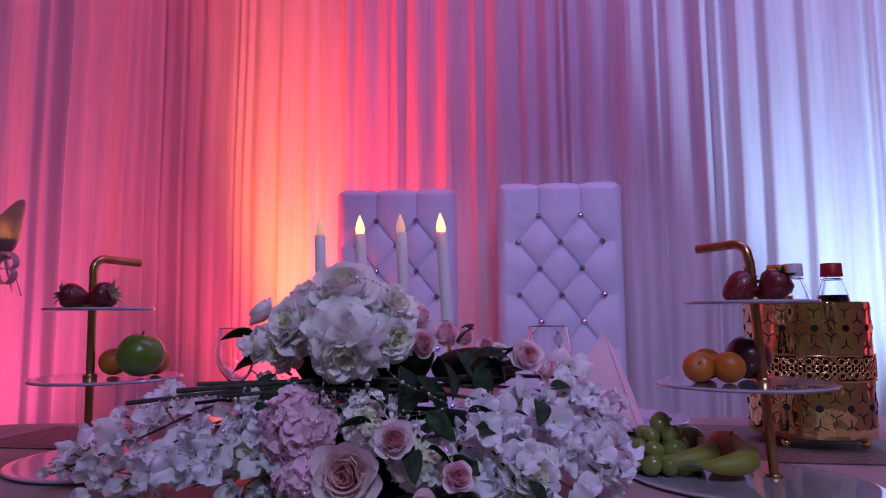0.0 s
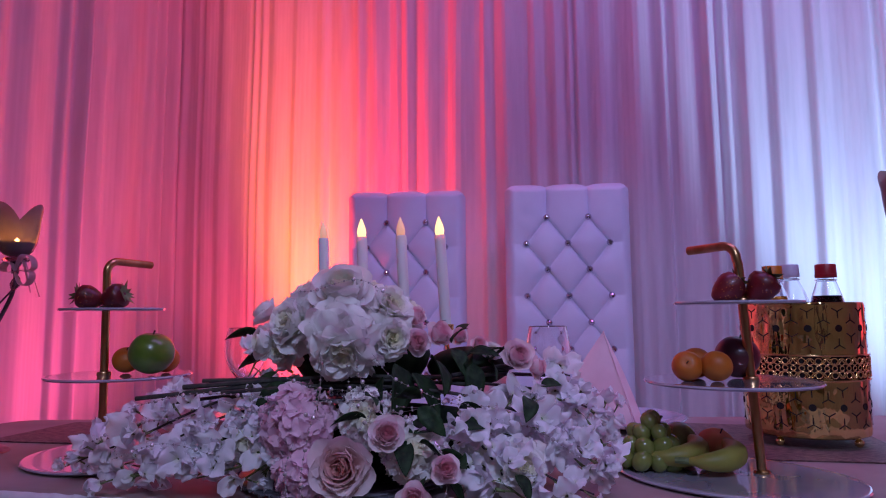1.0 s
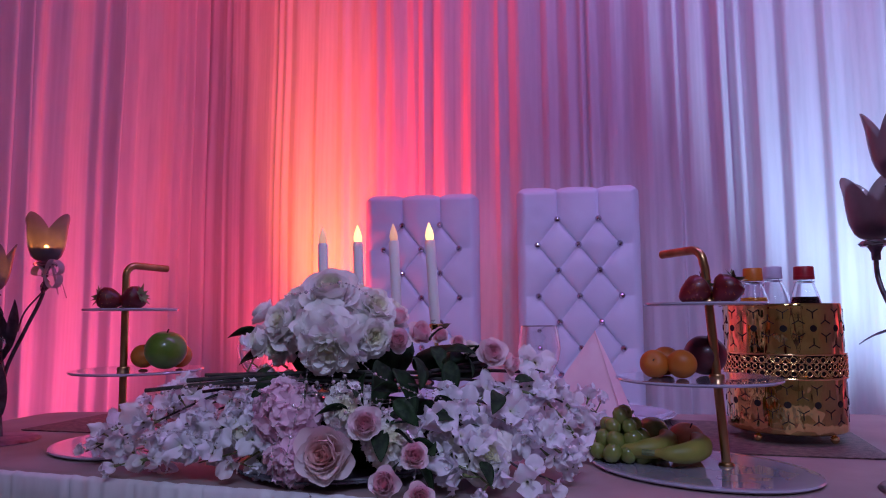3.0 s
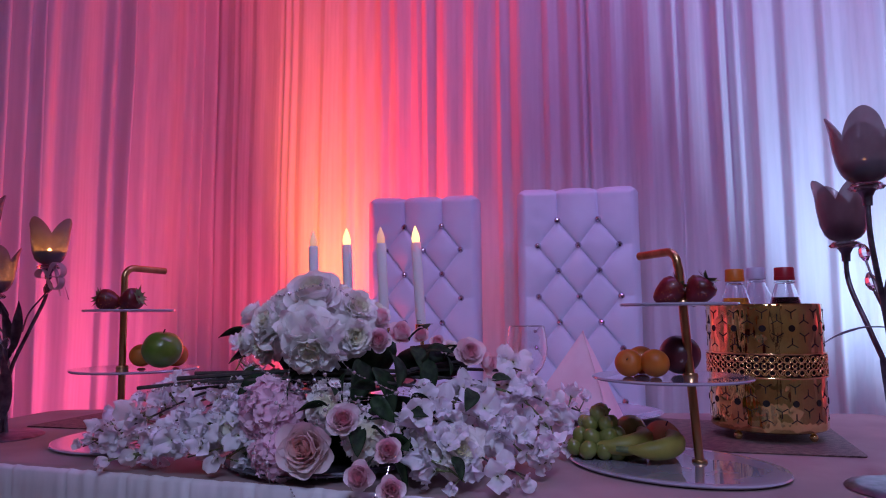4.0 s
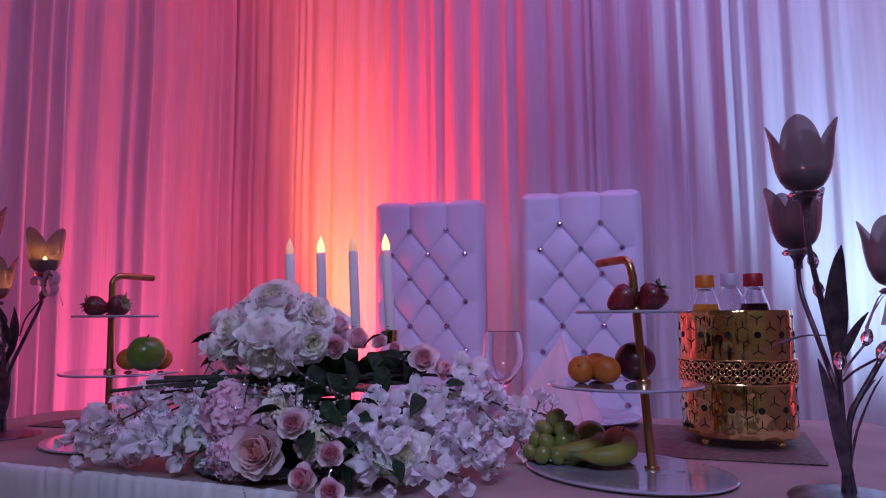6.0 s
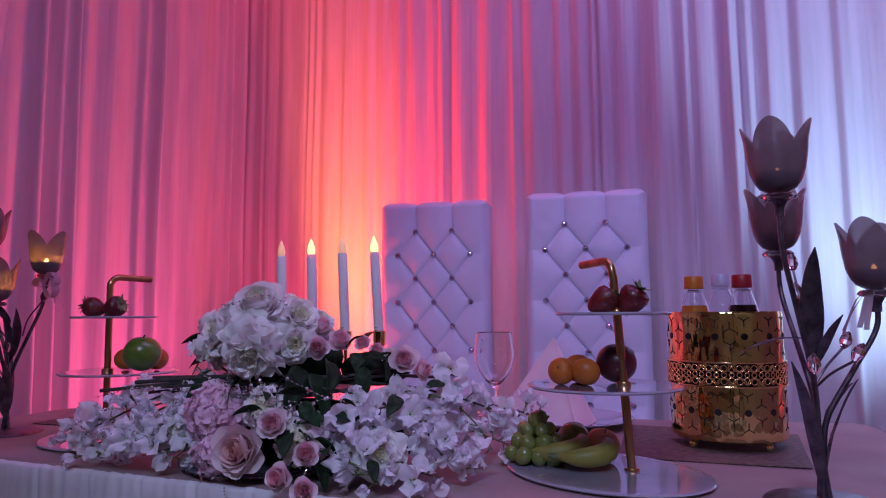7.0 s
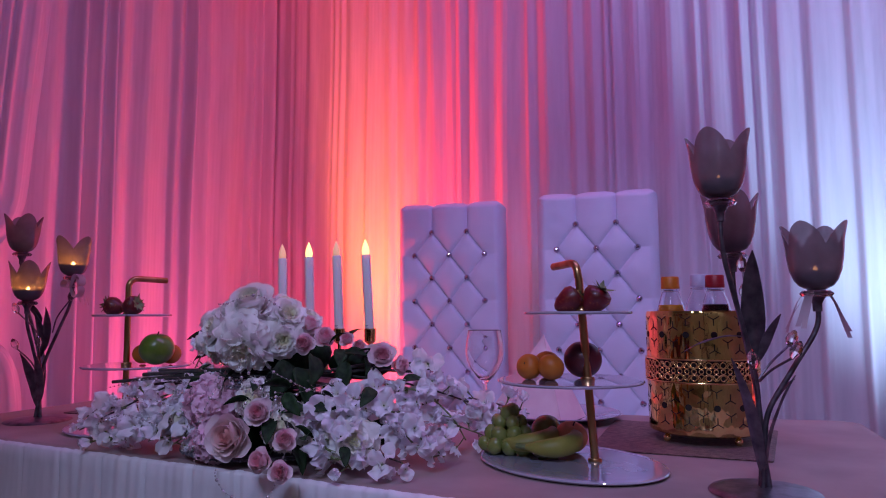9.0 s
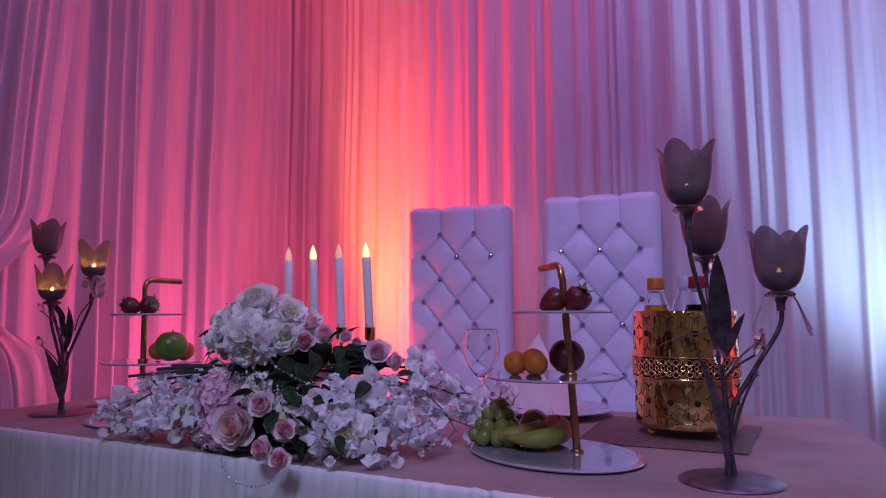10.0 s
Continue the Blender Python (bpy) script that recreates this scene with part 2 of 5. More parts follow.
def lathe(profile, seg=40, wobble=None):
    """A turned shape from (radius, height) pairs; ends on the axis are closed."""
    bm = bmesh.new()
    rings = []
    for r, z in profile:
        if r < 1e-6:
            rings.append([bm.verts.new((0, 0, z))])
        else:
            rings.append([bm.verts.new((r * math.cos(2 * math.pi * i / seg), r * math.sin(2 * math.pi * i / seg), z)) for i in range(seg)])
    for a, b in zip(rings, rings[1:]):
        for i in range(seg):
            j = (i + 1) % seg
            q = [a[i % len(a)], a[j % len(a)], b[j % len(b)], b[i % len(b)]]
            q = list(dict.fromkeys(q))
            if len(q) > 2:
                bm.faces.new(q)
    if wobble:
        for v in bm.verts:
            v.co = wobble(v.co)
    return bm


def tube_into(bm, points, radius, seg=8, taper=1.0, flat=1.0):
    """Sweeps a round section along points."""
    pts = [Vector(p) for p in points]
    rings, n = [], len(pts)
    side = None
    for i, p in enumerate(pts):
        way = (pts[min(i + 1, n - 1)] - pts[max(i - 1, 0)]).normalized()
        if side is None:
            side = way.orthogonal().normalized()
        side = (side - way * side.dot(way)).normalized()
        other = way.cross(side)
        r = radius * (1 + (taper - 1) * i / max(n - 1, 1))
        rings.append([bm.verts.new(p + side * math.cos(2 * math.pi * k / seg) * r + other * math.sin(2 * math.pi * k / seg) * r * flat) for k in range(seg)])
    for a, b in zip(rings, rings[1:]):
        for k in range(seg):
            bm.faces.new((a[k], a[(k + 1) % seg], b[(k + 1) % seg], b[k]))
    bm.faces.new(rings[0])
    bm.faces.new(rings[-1])
    return bm


def tube(points, radius, seg=8, taper=1.0, flat=1.0):
    return tube_into(bmesh.new(), points, radius, seg, taper, flat)


def bend(points, steps=6):
    """A smooth line through points (Catmull-Rom)."""
    p = [Vector(q) for q in points]
    p = [p[0] * 2 - p[1]] + p + [p[-1] * 2 - p[-2]]
    out = []
    for i in range(1, len(p) - 2):
        a, b, c, d = p[i - 1:i + 3]
        for k in range(steps):
            t = k / steps
            out.append(0.5 * ((2 * b) + (c - a) * t + (2 * a - 5 * b + 4 * c - d) * t * t + (3 * b - a - 3 * c + d) * t ** 3))
    return out + [p[-2]]


def ball(r, sub=2, squash=(1, 1, 1), at=(0, 0, 0)):
    bm = bmesh.new()
    bmesh.ops.create_icosphere(bm, subdivisions=sub, radius=r, matrix=Matrix.Translation(at) @ Matrix.Diagonal((*squash, 1)))
    return bm


def aim(at, way, spin=0.0, scale=1.0):
    """Stands a thing's z axis along way."""
    q = Vector(way).normalized().to_track_quat("Z", "Y").to_matrix().to_4x4()
    return Matrix.Translation(at) @ q @ pose(0, 0, 0, 0, 0, spin) @ Matrix.Scale(scale, 4)


# ---- the room ----
TABLE_Z = 0.737
ANGLE = -19.3            # the drapes' turn in the plan
CORNER = Vector((-1.58, 3.58, 0))
U = Vector((math.cos(radians(ANGLE)), math.sin(radians(ANGLE)), 0))
V = Vector((U.y, -U.x, 0))


def slab(name, mat, corners, z0, z1, label):
    n = len(corners)
    verts = [(x, y, z0) for x, y in corners] + [(x, y, z1) for x, y in corners]
    faces = [list(range(n)), list(range(n, 2 * n))] + [(i, (i + 1) % n, n + (i + 1) % n, n + i) for i in range(n)]
    return tagged(part(name, from_lists(verts, faces), mat, smooth=False), label, kind="structure")


def plan(a, b):
    """Room axes: a along the back drape from the corner, b towards the hall."""
    p = CORNER + U * a + V * b
    return (p.x, p.y)


slab("floor", FLOOR, [plan(-1, -1), plan(7, -1), plan(7, 8), plan(-1, 8)], -0.1, 0.0, "dark wooden hall floor")
slab("ceiling", PLASTER, [plan(-1, -1), plan(7, -1), plan(7, 8), plan(-1, 8)], 3.35, 3.45, "plain plaster ceiling")
slab("wall_back", PLASTER, [plan(-1, -0.5), plan(7, -0.5), plan(7, -0.35), plan(-1, -0.35)], 0.0, 3.35, "plain wall behind the drape")
slab("wall_left", PLASTER, [plan(-0.5, -0.35), plan(-0.35, -0.35), plan(-0.35, 7.5), plan(-0.5, 7.5)], 0.0, 3.35, "plain wall behind the side drape")
slab("wall_right", PLASTER, [plan(6.0, -0.35), plan(6.15, -0.35), plan(6.15, 7.5), plan(6.0, 7.5)], 0.0, 3.35, "plain wall of the hall")
slab("wall_front", PLASTER, [plan(-0.35, 7.35), plan(6.0, 7.35), plan(6.0, 7.5), plan(-0.35, 7.5)], 0.0, 3.35, "plain wall of the hall")


def drape(name, origin, along, out, length, seed, label, height=3.25, tie=None, deep=1.45, wide=1.0):
    """A hanging voile panel with uneven vertical pleats."""
    rng = random.Random(seed)
    edges, s = [0.0], 0.0
    while s < length:
        s += rng.choice((0.04, 0.06, 0.075, 0.09, 0.115, 0.15)) * rng.uniform(0.8, 1.2) * wide
        edges.append(s)
    depth = [rng.uniform(0.018, 0.060) for _ in edges]
    lean = [rng.uniform(-0.03, 0.03) for _ in edges]
    skew = [rng.uniform(0.28, 0.72) for _ in edges]
    verts, faces = [], []
    rows, cols, k = (84 if tie else 13), int(length / 0.0075), 0
    for i in range(cols + 1):
        x = length * i / cols
        while k < len(edges) - 2 and x > edges[k + 1]:
            k += 1
        f = (x - edges[k]) / (edges[k + 1] - edges[k])
        g = f / skew[k] * 0.5 if f < skew[k] else 0.5 + (f - skew[k]) / (1 - skew[k]) * 0.5
        fold = math.sin(math.pi * g) ** 1.8 * depth[k]
        fine = 0.0022 * math.sin(x * 310 + 3 * math.sin(x * 17)) / wide ** 2 + 0.010 * noise.noise((x * 9, seed, 0))
        for j in range(rows + 1):
            h = j / rows
            sway = lean[k] * (f * (1 - f) * 4) * (1 - h) + 0.012 * noise.noise((x * 2.0, h * 3, seed + 5))
            d = (fold * (0.78 + 0.30 * noise.noise((x * 3, h * 2.2, seed))) + fine * (0.6 + 0.4 * h)) * (1.05 - 0.15 * h)
            z = 0.015 + (height - 0.015) * h
            if tie:
                g = math.exp(-((z - tie[0]) / (0.24 if z < tie[0] else 0.17)) ** 2)
                x_here = x + (length - x) * (0.30 * g + 0.12 * max(0.0, 1 - abs(z - tie[0]) / 2.0))
                d = d * (1 - 0.45 * g) + g * (0.04 + 0.03 * math.sin(x * 40 + z * 30))
                z -= 0.10 * g * (1 - x / length)
            else:
                x_here = x
            p = origin + along * (x_here + sway) + out * d * deep
            verts.append((p.x, p.y, z))
    for i in range(cols):
        for j in range(rows):
            a = i * (rows + 1) + j
            faces.append((a, a + rows + 1, a + rows + 2, a + 1))
    ob = part(name, from_lists(verts, faces), DRAPE, angle=None)
    return tagged(ob, label, "drape", "white drapes round the corner")


starts = [0.0, 1.15, 2.35, 3.55, 4.70, 5.9]
for i in range(5):
    drape("drape", CORNER + U * starts[i] + V * (0.012 * (i % 2)), U, V, starts[i + 1] - starts[i] + 0.05, 11 + i, "white voile drape hanging in uneven pleats behind the chairs", deep=(0.75, 1.0, 1.2, 1.45, 1.45)[i])
drape("drape", CORNER - V * 0.06 + U * 0.02, V, U, 1.22, 31, "white voile side drape hanging in soft pleats", deep=1.6, wide=1.55)
drape("drape", CORNER + V * 1.06 + U * 0.012, V, U, 1.0, 32, "white voile side drape hanging in soft pleats", deep=1.6, wide=1.55)
drape("drape", CORNER + V * 1.40 + U * 0.12, V, U, 0.90, 34, "white voile drape gathered back by a tie", tie=(1.17, 0.30))
drape("drape", CORNER + V * 1.98, V, U, 5.2, 33, "white voile side drape hanging in soft pleats")


# ---- the head table ----
TOP = [(-1.14, 1.045), (0.985, 0.600), (1.085, 1.62), (-1.06, 1.60)]


def rounded(corners, r, steps=6):
    out = []
    n = len(corners)
    for i in range(n):
        p, a, b = Vector(corners[i]), Vector(corners[i - 1]), Vector(corners[(i + 1) % n])
        s, e = p + (a - p).normalized() * r, p + (b - p).normalized() * r
        for k in range(steps + 1):
            t = k / steps
            out.append((s * (1 - t) + p * t) * (1 - t) + (p * (1 - t) + e * t) * t)
    return out


def outline(points, step):
    """Even steps round a closed line, with the outward way at each."""
    out, n = [], len(points)
    for i in range(n):
        a, b = points[i], points[(i + 1) % n]
        m = max(1, int(round((b - a).length / step)))
        for k in range(m):
            out.append(a.lerp(b, k / m))
    n = len(out)
    ways = [(out[(i + 1) % n] - out[i - 1]).normalized() for i in range(n)]
    return out, [Vector((w.y, -w.x)) for w in ways]


table = thing("head_table", (0, 1.2, 0), 0, "wooden banquet table hidden under a cloth", "table")
inner = rounded([Vector(c) * 0.985 + Vector((0, 0.0175)) for c in TOP], 0.05)
n = len(inner)
part("tabletop", from_lists([(p.x, p.y - 1.2, z) for z in (0.70, TABLE_Z - 0.008) for p in inner],
     [list(range(n)), list(range(n, 2 * n))] + [(i, (i + 1) % n, n + (i + 1) % n, n + i) for i in range(n)]), WOOD, table, smooth=False)
for x, y in ((-0.98, 1.12), (0.88, 0.75), (0.95, 1.5), (-0.93, 1.5)):
    part("leg", box(x - 0.03, x + 0.03, y - 1.23, y - 1.17, 0.0, 0.70, 0.004), WOOD, table)

cloth = thing("tablecloth", (0, 1.2, TABLE_Z), 0, "cream tablecloth with a pleated white satin skirt", "tablecloth")
pts, ways = outline(rounded([Vector(c) for c in TOP], 0.06, 8), 0.005)
n = len(pts)
verts = [(p.x, p.y - 1.2, -0.0015 + 0.0015 * noise.noise((p.x * 6, p.y * 6, 0))) for p in pts]
inner_ring = [(p.x - w.x * 0.02, p.y - 1.2 - w.y * 0.02, 0.0) for p, w in zip(pts, ways)]
drop = [(p.x + w.x * 0.006, p.y - 1.2 + w.y * 0.006, -0.012) for p, w in zip(pts, ways)]
hem = [(p.x + w.x * 0.006, p.y - 1.2 + w.y * 0.006, -0.024 + 0.002 * noise.noise((p.x * 20, p.y * 20, 3))) for p, w in zip(pts, ways)]
part("top_cloth", from_lists(inner_ring + verts + drop + hem, [list(range(n))] + [(r * n + i, r * n + (i + 1) % n, (r + 1) * n + (i + 1) % n, (r + 1) * n + i) for r in range(3) for i in range(n)]), CLOTH, cloth, angle=60)
verts, rows = [], [(0.0005, 0.004), (-0.002, 0.010), (-0.006, 0.013), (-0.03, 0.014), (-0.08, 0.015), (-0.20, 0.017), (-0.45, 0.019), (-0.72, 0.021)]
run = 0.0
pleat = []
for i in range(n):
    run += (pts[i] - pts[i - 1]).length
    f = (run / 0.118 + 0.12 * noise.noise((run * 3, 0, 2))) % 1.0
    tuck = math.exp(-((f - 0.5) / 0.030) ** 2)
    pleat.append((tuck, noise.noise((run * 14, 1, 0)), noise.noise((run * 60, 7, 0))))
for z, o in rows:
    for (p, w, (tuck, soft, fine)) in zip(pts, ways, pleat):
        g = min(1.0, -z / 0.1)
        r = o - 0.013 * tuck * (0.30 + 0.70 * g) + 0.010 * soft * g + 0.0050 * fine * (1 - 0.5 * g)
        verts.append((p.x + w.x * r, p.y - 1.2 + w.y * r, z + (0.0035 * fine if w.y < -0.5 else -0.008) * (1 - g)))
part("skirt", from_lists(verts, [(r * n + i, r * n + (i + 1) % n, (r + 1) * n + (i + 1) % n, (r + 1) * n + i) for r in range(len(rows) - 1) for i in range(n)]), SATIN, cloth, "white pleated satin skirt", angle=None)


# ---- chairs ----
def chair_back(w=0.248, z0=0.42, z1=1.509, first=1.372):
    nx, nz = 168, 350
    sx, sz, amp = 0.164, 0.209, 0.024
    verts, faces = [], []
    for i in range(nx + 1):
        x = -w + 2 * w * i / nx
        for j in range(nz + 1):
            z = z0 + (z1 - z0) * j / nz
            s = (z - first) / sz
            cut = 1.0
            if z > first:
                m = abs(math.sin(math.pi * (x / sx + 0.5)))
                m = m if abs(x) < 0.164 else 1.0
                cut = 1 - math.exp(-m / 0.10)
            elif abs(x) > 0.164:
                e = 0.75 * (abs(x) - 0.164) / (w - 0.164)
                m = abs(math.cos(math.pi * s)) * (1 - e) + e
            else:
                p, q = abs(math.sin(math.pi * (x / sx + s + 0.5))), abs(math.sin(math.pi * (x / sx - s + 0.5)))
                m = math.sqrt(p * q)
                cut = (1 - math.exp(-p / 0.09)) * (0.65 + 0.35 * (1 - math.exp(-q / 0.22)))
            d = min(w - abs(x), z1 - z + 0.004, z - z0 + 0.05)
            edge = (1 - min(d / 0.040, 1)) ** 2.2
            pad = 0.40 * cut + 0.60 * m
            y = -amp * pad * (1 - edge) + 0.022 * edge + 0.0015 * noise.noise((x * 20, z * 20, 1))
            zz = z - (0.010 * (1 - m) ** 2 if z > z1 - 0.02 else 0) - 0.026 * (max(0, abs(x) - w + 0.045) / 0.045) ** 2.5 * max(0, 1 - (z1 - z) / 0.08)
            verts.append((x, y, zz))
    for i in range(nx):
        for j in range(nz):
            a = i * (nz + 1) + j
            faces.append((a, a + nz + 1, a + nz + 2, a + 1))
    rim = [i * (nz + 1) for i in range(nx + 1)] + [nx * (nz + 1) + j for j in range(1, nz + 1)] + [i * (nz + 1) + nz for i in range(nx - 1, -1, -1)] + [j for j in range(nz - 1, 0, -1)]
    base = len(verts)
    for k in rim:
        x, y, z = verts[k]
        verts.append((x, 0.085, z))
    m = len(rim)
    for i in range(m):
        faces.append((rim[i], rim[(i + 1) % m], base + (i + 1) % m, base + i))
    faces.append([base + i for i in range(m)])
    return from_lists(verts, faces)


def make_chair():
    ob = thing("high_back_chair", (0, 0, 0), 0, "high-backed white leatherette chair with crystal-button tufting", "chair", "two chairs behind the head table")
    part("backrest", chair_back(), LEATHER, ob, "tufted white backrest", angle=70)
    part("seat", box(-0.25, 0.25, -0.47, 0.0, 0.40, 0.50, 0.03), LEATHER, ob)
    for x, y in ((-0.21, -0.43), (0.21, -0.43), (-0.21, 0.05), (0.21, 0.05)):
        part("leg", box(x - 0.022, x + 0.022, y - 0.022, y + 0.022, 0.0, 0.42, 0.004), BLACK, ob)
    gem = mesh_of("button", lathe([(0.0, 0.0170), (0.0050, 0.0162), (0.0098, 0.0122), (0.0130, 0.0058), (0.0138, 0.0), (0.010, -0.006), (0, -0.006)], 9), GEM, False)
    row, z = 0, 1.372
    while z > 0.56:
        for x in ((-0.082, 0.082) if row % 2 == 0 else (-0.164, 0.0, 0.164)):
            part("button", gem, None, ob, m=pose(x, -0.010, z, 90, 0, 7 * row + 30 * x))
        row, z = row + 1, z - 0.1045
    return ob


chair = make_chair()
chair.matrix_world = pose(0.463, 2.606, 0, 0, 0, -4)
copy_thing(chair, pose(-0.192, 2.715, 0, 0, 0, -2))


# ---- fruit ----
def crown(r, count, length, seed):
    rng = random.Random(seed)
    bm = bmesh.new()
    for k in range(count):
        a = 2 * math.pi * k / count + rng.uniform(-0.2, 0.2)
        l, up = length * rng.uniform(0.8, 1.2), rng.uniform(0.2, 0.9)
        c, s = math.cos(a), math.sin(a)
        p = [(r * 0.15 * -s, r * 0.15 * c, 0), (-r * 0.15 * -s, -r * 0.15 * c, 0), (c * l * 0.5 - s * l * 0.2, s * l * 0.5 + c * l * 0.2, l * 0.25 * up), (c * l * 0.5 + s * l * 0.2, s * l * 0.5 - c * l * 0.2, l * 0.25 * up), (c * l, s * l, l * 0.7 * up)]
        v = [bm.verts.new(q) for q in p]
        bm.faces.new((v[0], v[1], v[3], v[2]))
        bm.faces.new((v[2], v[3], v[4]))
    return bm


def strawberry(at, way, r, seed, group):
    ob = thing("strawberry", at, 0, "ripe dark red strawberry with green leaves on a plate", "strawberry", group)
    prof = [(0, -1.25), (0.28, -1.15), (0.62, -0.75), (0.88, -0.2), (1.0, 0.25), (0.9, 0.65), (0.55, 0.88), (0, 0.92)]
    bm = lathe([(a * r, b * r) for a, b in prof], 20)
    for v in bm.verts:
        v.co *= 1 + 0.05 * noise.noise(v.co * 60 + Vector((seed, 0, 0)))
    m = aim((0, 0, r * 0.80), way)
    body = part("berry", bm, STRAWBERRY, ob, m=m)
    seeds = bmesh.new()
    rng = random.Random(seed)
    for k in range(60):
        z = rng.uniform(-1.0, 0.6)
        rad = np.interp(z, [b for a, b in prof], [a for a, b in prof]) * 1.0
        a = rng.uniform(0, 6.283)
        bmesh.ops.create_icosphere(seeds, subdivisions=1, radius=r * 0.035, matrix=Matrix.Translation((rad * r * math.cos(a), rad * r * math.sin(a), z * r)))
    part("seed", seeds, APRICOT, body)
    part("leaf_crown", crown(r, 9, r * 0.9, seed), SEPAL, body, "small green leaf crown", smooth=False, m=pose(0, 0, r * 0.88))
    return ob


def round_fruit(name, at, r, mat, label, category, group, squash=0.94, seed=0, way=(0.2, -0.4, 1), dent=0.16):
    ob = thing(name, at, 0, label, category, group)
    prof = [(0.0, -0.96)] + [(math.sin(t), -math.cos(t) - (-dent * math.exp(-((math.pi - t) / 0.35) ** 2)) * -1) for t in [math.pi * k / 16 for k in range(1, 16)]] + [(0.0, 1 - dent)]
    bm = lathe([(a * r, b * r * squash) for a, b in prof], 28)
    for v in bm.verts:
        v.co *= 1 + 0.025 * noise.noise(v.co * 25 + Vector((seed, 0, 0)))
    body = part("flesh", bm, mat, ob, m=aim((0, 0, r * squash), way))
    part("stalk", tube([(0, 0, r * (0.66 if dent > 0.12 else 0.8)), (0.001, 0, r * 0.9), (0.003, 0.001, r * 1.02)], r * 0.04, 6), STEM, body)
    return ob


# ---- tiered stands ----
def tiered_stand(at, tip, plates, label, lean=(0, 0)):
    """plates: (dx, dy, z, rx, ry, turn) of each oval plate; tip: the handle's end from the post."""
    ob = thing("tiered_stand", at, 0, label, "cake stand", "two tiered fruit stands")
    top = 0.352
    hx, hy = tip
    k = 0.022 / math.hypot(hx, hy)
    l = Vector((lean[0], lean[1], 0))
    pts = [(0, 0, 0.004), (l.x * 0.5, l.y * 0.5, 0.18), (l.x * 0.9, l.y * 0.9, top - 0.03)]
    arc = [(l.x + hx * k * (1 - math.cos(a)), l.y + hy * k * (1 - math.cos(a)), top - 0.022 + 0.022 * math.sin(a)) for a in [math.pi / 2 * i / 6 for i in range(7)]]
    pts += arc + [(l.x + hx, l.y + hy, top - 0.002)]
    part("post", tube(pts, 0.0072, 14), BRASS, ob, "brushed brass post with a bent handle")
    for dx, dy, z, rx, ry, turn in plates:
        prof = [(0, 0.0), (0.90, 0.0), (0.985, 0.0012), (1.0, 0.0035), (0.99, 0.0058), (0.97, 0.0062), (0.90, 0.0056), (0, 0.0056)]
        bm = lathe(prof, 64)
        for v in bm.verts:
            v.co = Vector((v.co.x * rx, v.co.y * ry, v.co.z))
        plate = part("plate", bm, PLATE, ob, m=pose(dx, dy, z - 0.0031, 0, 0, turn))
        lx, ly = l.x * z / top, l.y * z / top
        part("collar", lathe([(0.0072, -0.006), (0.011, -0.005), (0.0125, 0.0), (0.011, 0.0035), (0.0072, 0.004)], 18), BRASS, plate, "brass collar",
             m=plate.matrix_basis.inverted() @ pose(lx, ly, z + 0.0035))
    return ob


RIGHT = (0.484, 1.000, TABLE_Z + 0.0005)
tiered_stand(RIGHT, (-0.048, 0.072), [(-0.043, -0.004, 0.0045, 0.176, 0.136, -36), (-0.040, 0.0, 0.143, 0.128, 0.126, 0), (-0.024, -0.002, 0.262, 0.095, 0.093, 0)],
             "three-tier white plate stand with a brass post, holding fruit", (-0.022, 0.0))
LEFT = (-0.613, 1.165, TABLE_Z + 0.0005)
tiered_stand(LEFT, (0.040, 0.088), [(0.045, 0.0, 0.0045, 0.165, 0.160, 0), (0.028, 0.0, 0.143, 0.124, 0.122, 0), (0.010, 0.0, 0.262, 0.090, 0.088, 0)],
             "three-tier white plate stand with a brass post, partly behind flowers", (-0.004, 0.0))
z1, z2, z3 = TABLE_Z + 0.0045 + 0.004, TABLE_Z + 0.147, TABLE_Z + 0.266
strawberry((0.446, 0.998, z3), (0.75, 0.1, 0.45), 0.0235, 1, "berries on the top plates")
strawberry((0.492, 0.985, z3), (0.55, -0.2, 0.85), 0.0245, 2, "berries on the top plates")
strawberry((-0.635, 1.140, z3), (-0.9, -0.1, 0.25), 0.0225, 3, "berries on the top plates")
strawberry((-0.590, 1.145, z3), (0.9, -0.2, 0.25), 0.0235, 4, "berries on the top plates")
strawberry((-0.612, 1.175, z3), (0.3, 0.2, 0.9), 0.019, 5, "berries on the top plates")
round_fruit("apricot", (0.374, 0.985, z2), 0.0225, APRICOT, "ripe orange apricot on a white plate", "apricot", "fruit on the middle plate", 0.95, 3, (-0.3, -0.8, 0.3))
round_fruit("apricot", (0.414, 0.974, z2), 0.0232, APRICOT, "ripe orange apricot on a white plate", "apricot", "fruit on the middle plate", 0.93, 5, (0.3, 0.6, 0.7))
round_fruit("apricot", (0.402, 1.028, z2), 0.0245, APRICOT, "ripe orange apricot behind two others", "apricot", "fruit on the middle plate", 0.93, 6, (0.1, 0.6, 0.7))
round_fruit("plum", (0.466, 1.026, z2), 0.0335, PLUM, "large dark purple plum on a white plate", "plum", "fruit on the middle plate", 0.98, 8, (0.1, -0.2, 1), 0.1)
round_fruit("green_apple", (-0.524, 1.155, z2), 0.0395, APPLE, "shiny green apple on a white plate", "apple", "", 0.95, 9, (0.1, -0.1, 1), 0.12)
round_fruit("apricot", (-0.585, 1.185, z2), 0.0245, APRICOT, "orange apricot half behind an apple", "apricot", "", 0.95, 11)
round_fruit("apricot", (-0.515, 1.195, z2), 0.0245, APRICOT, "orange apricot half behind an apple", "apricot", "", 0.95, 12)


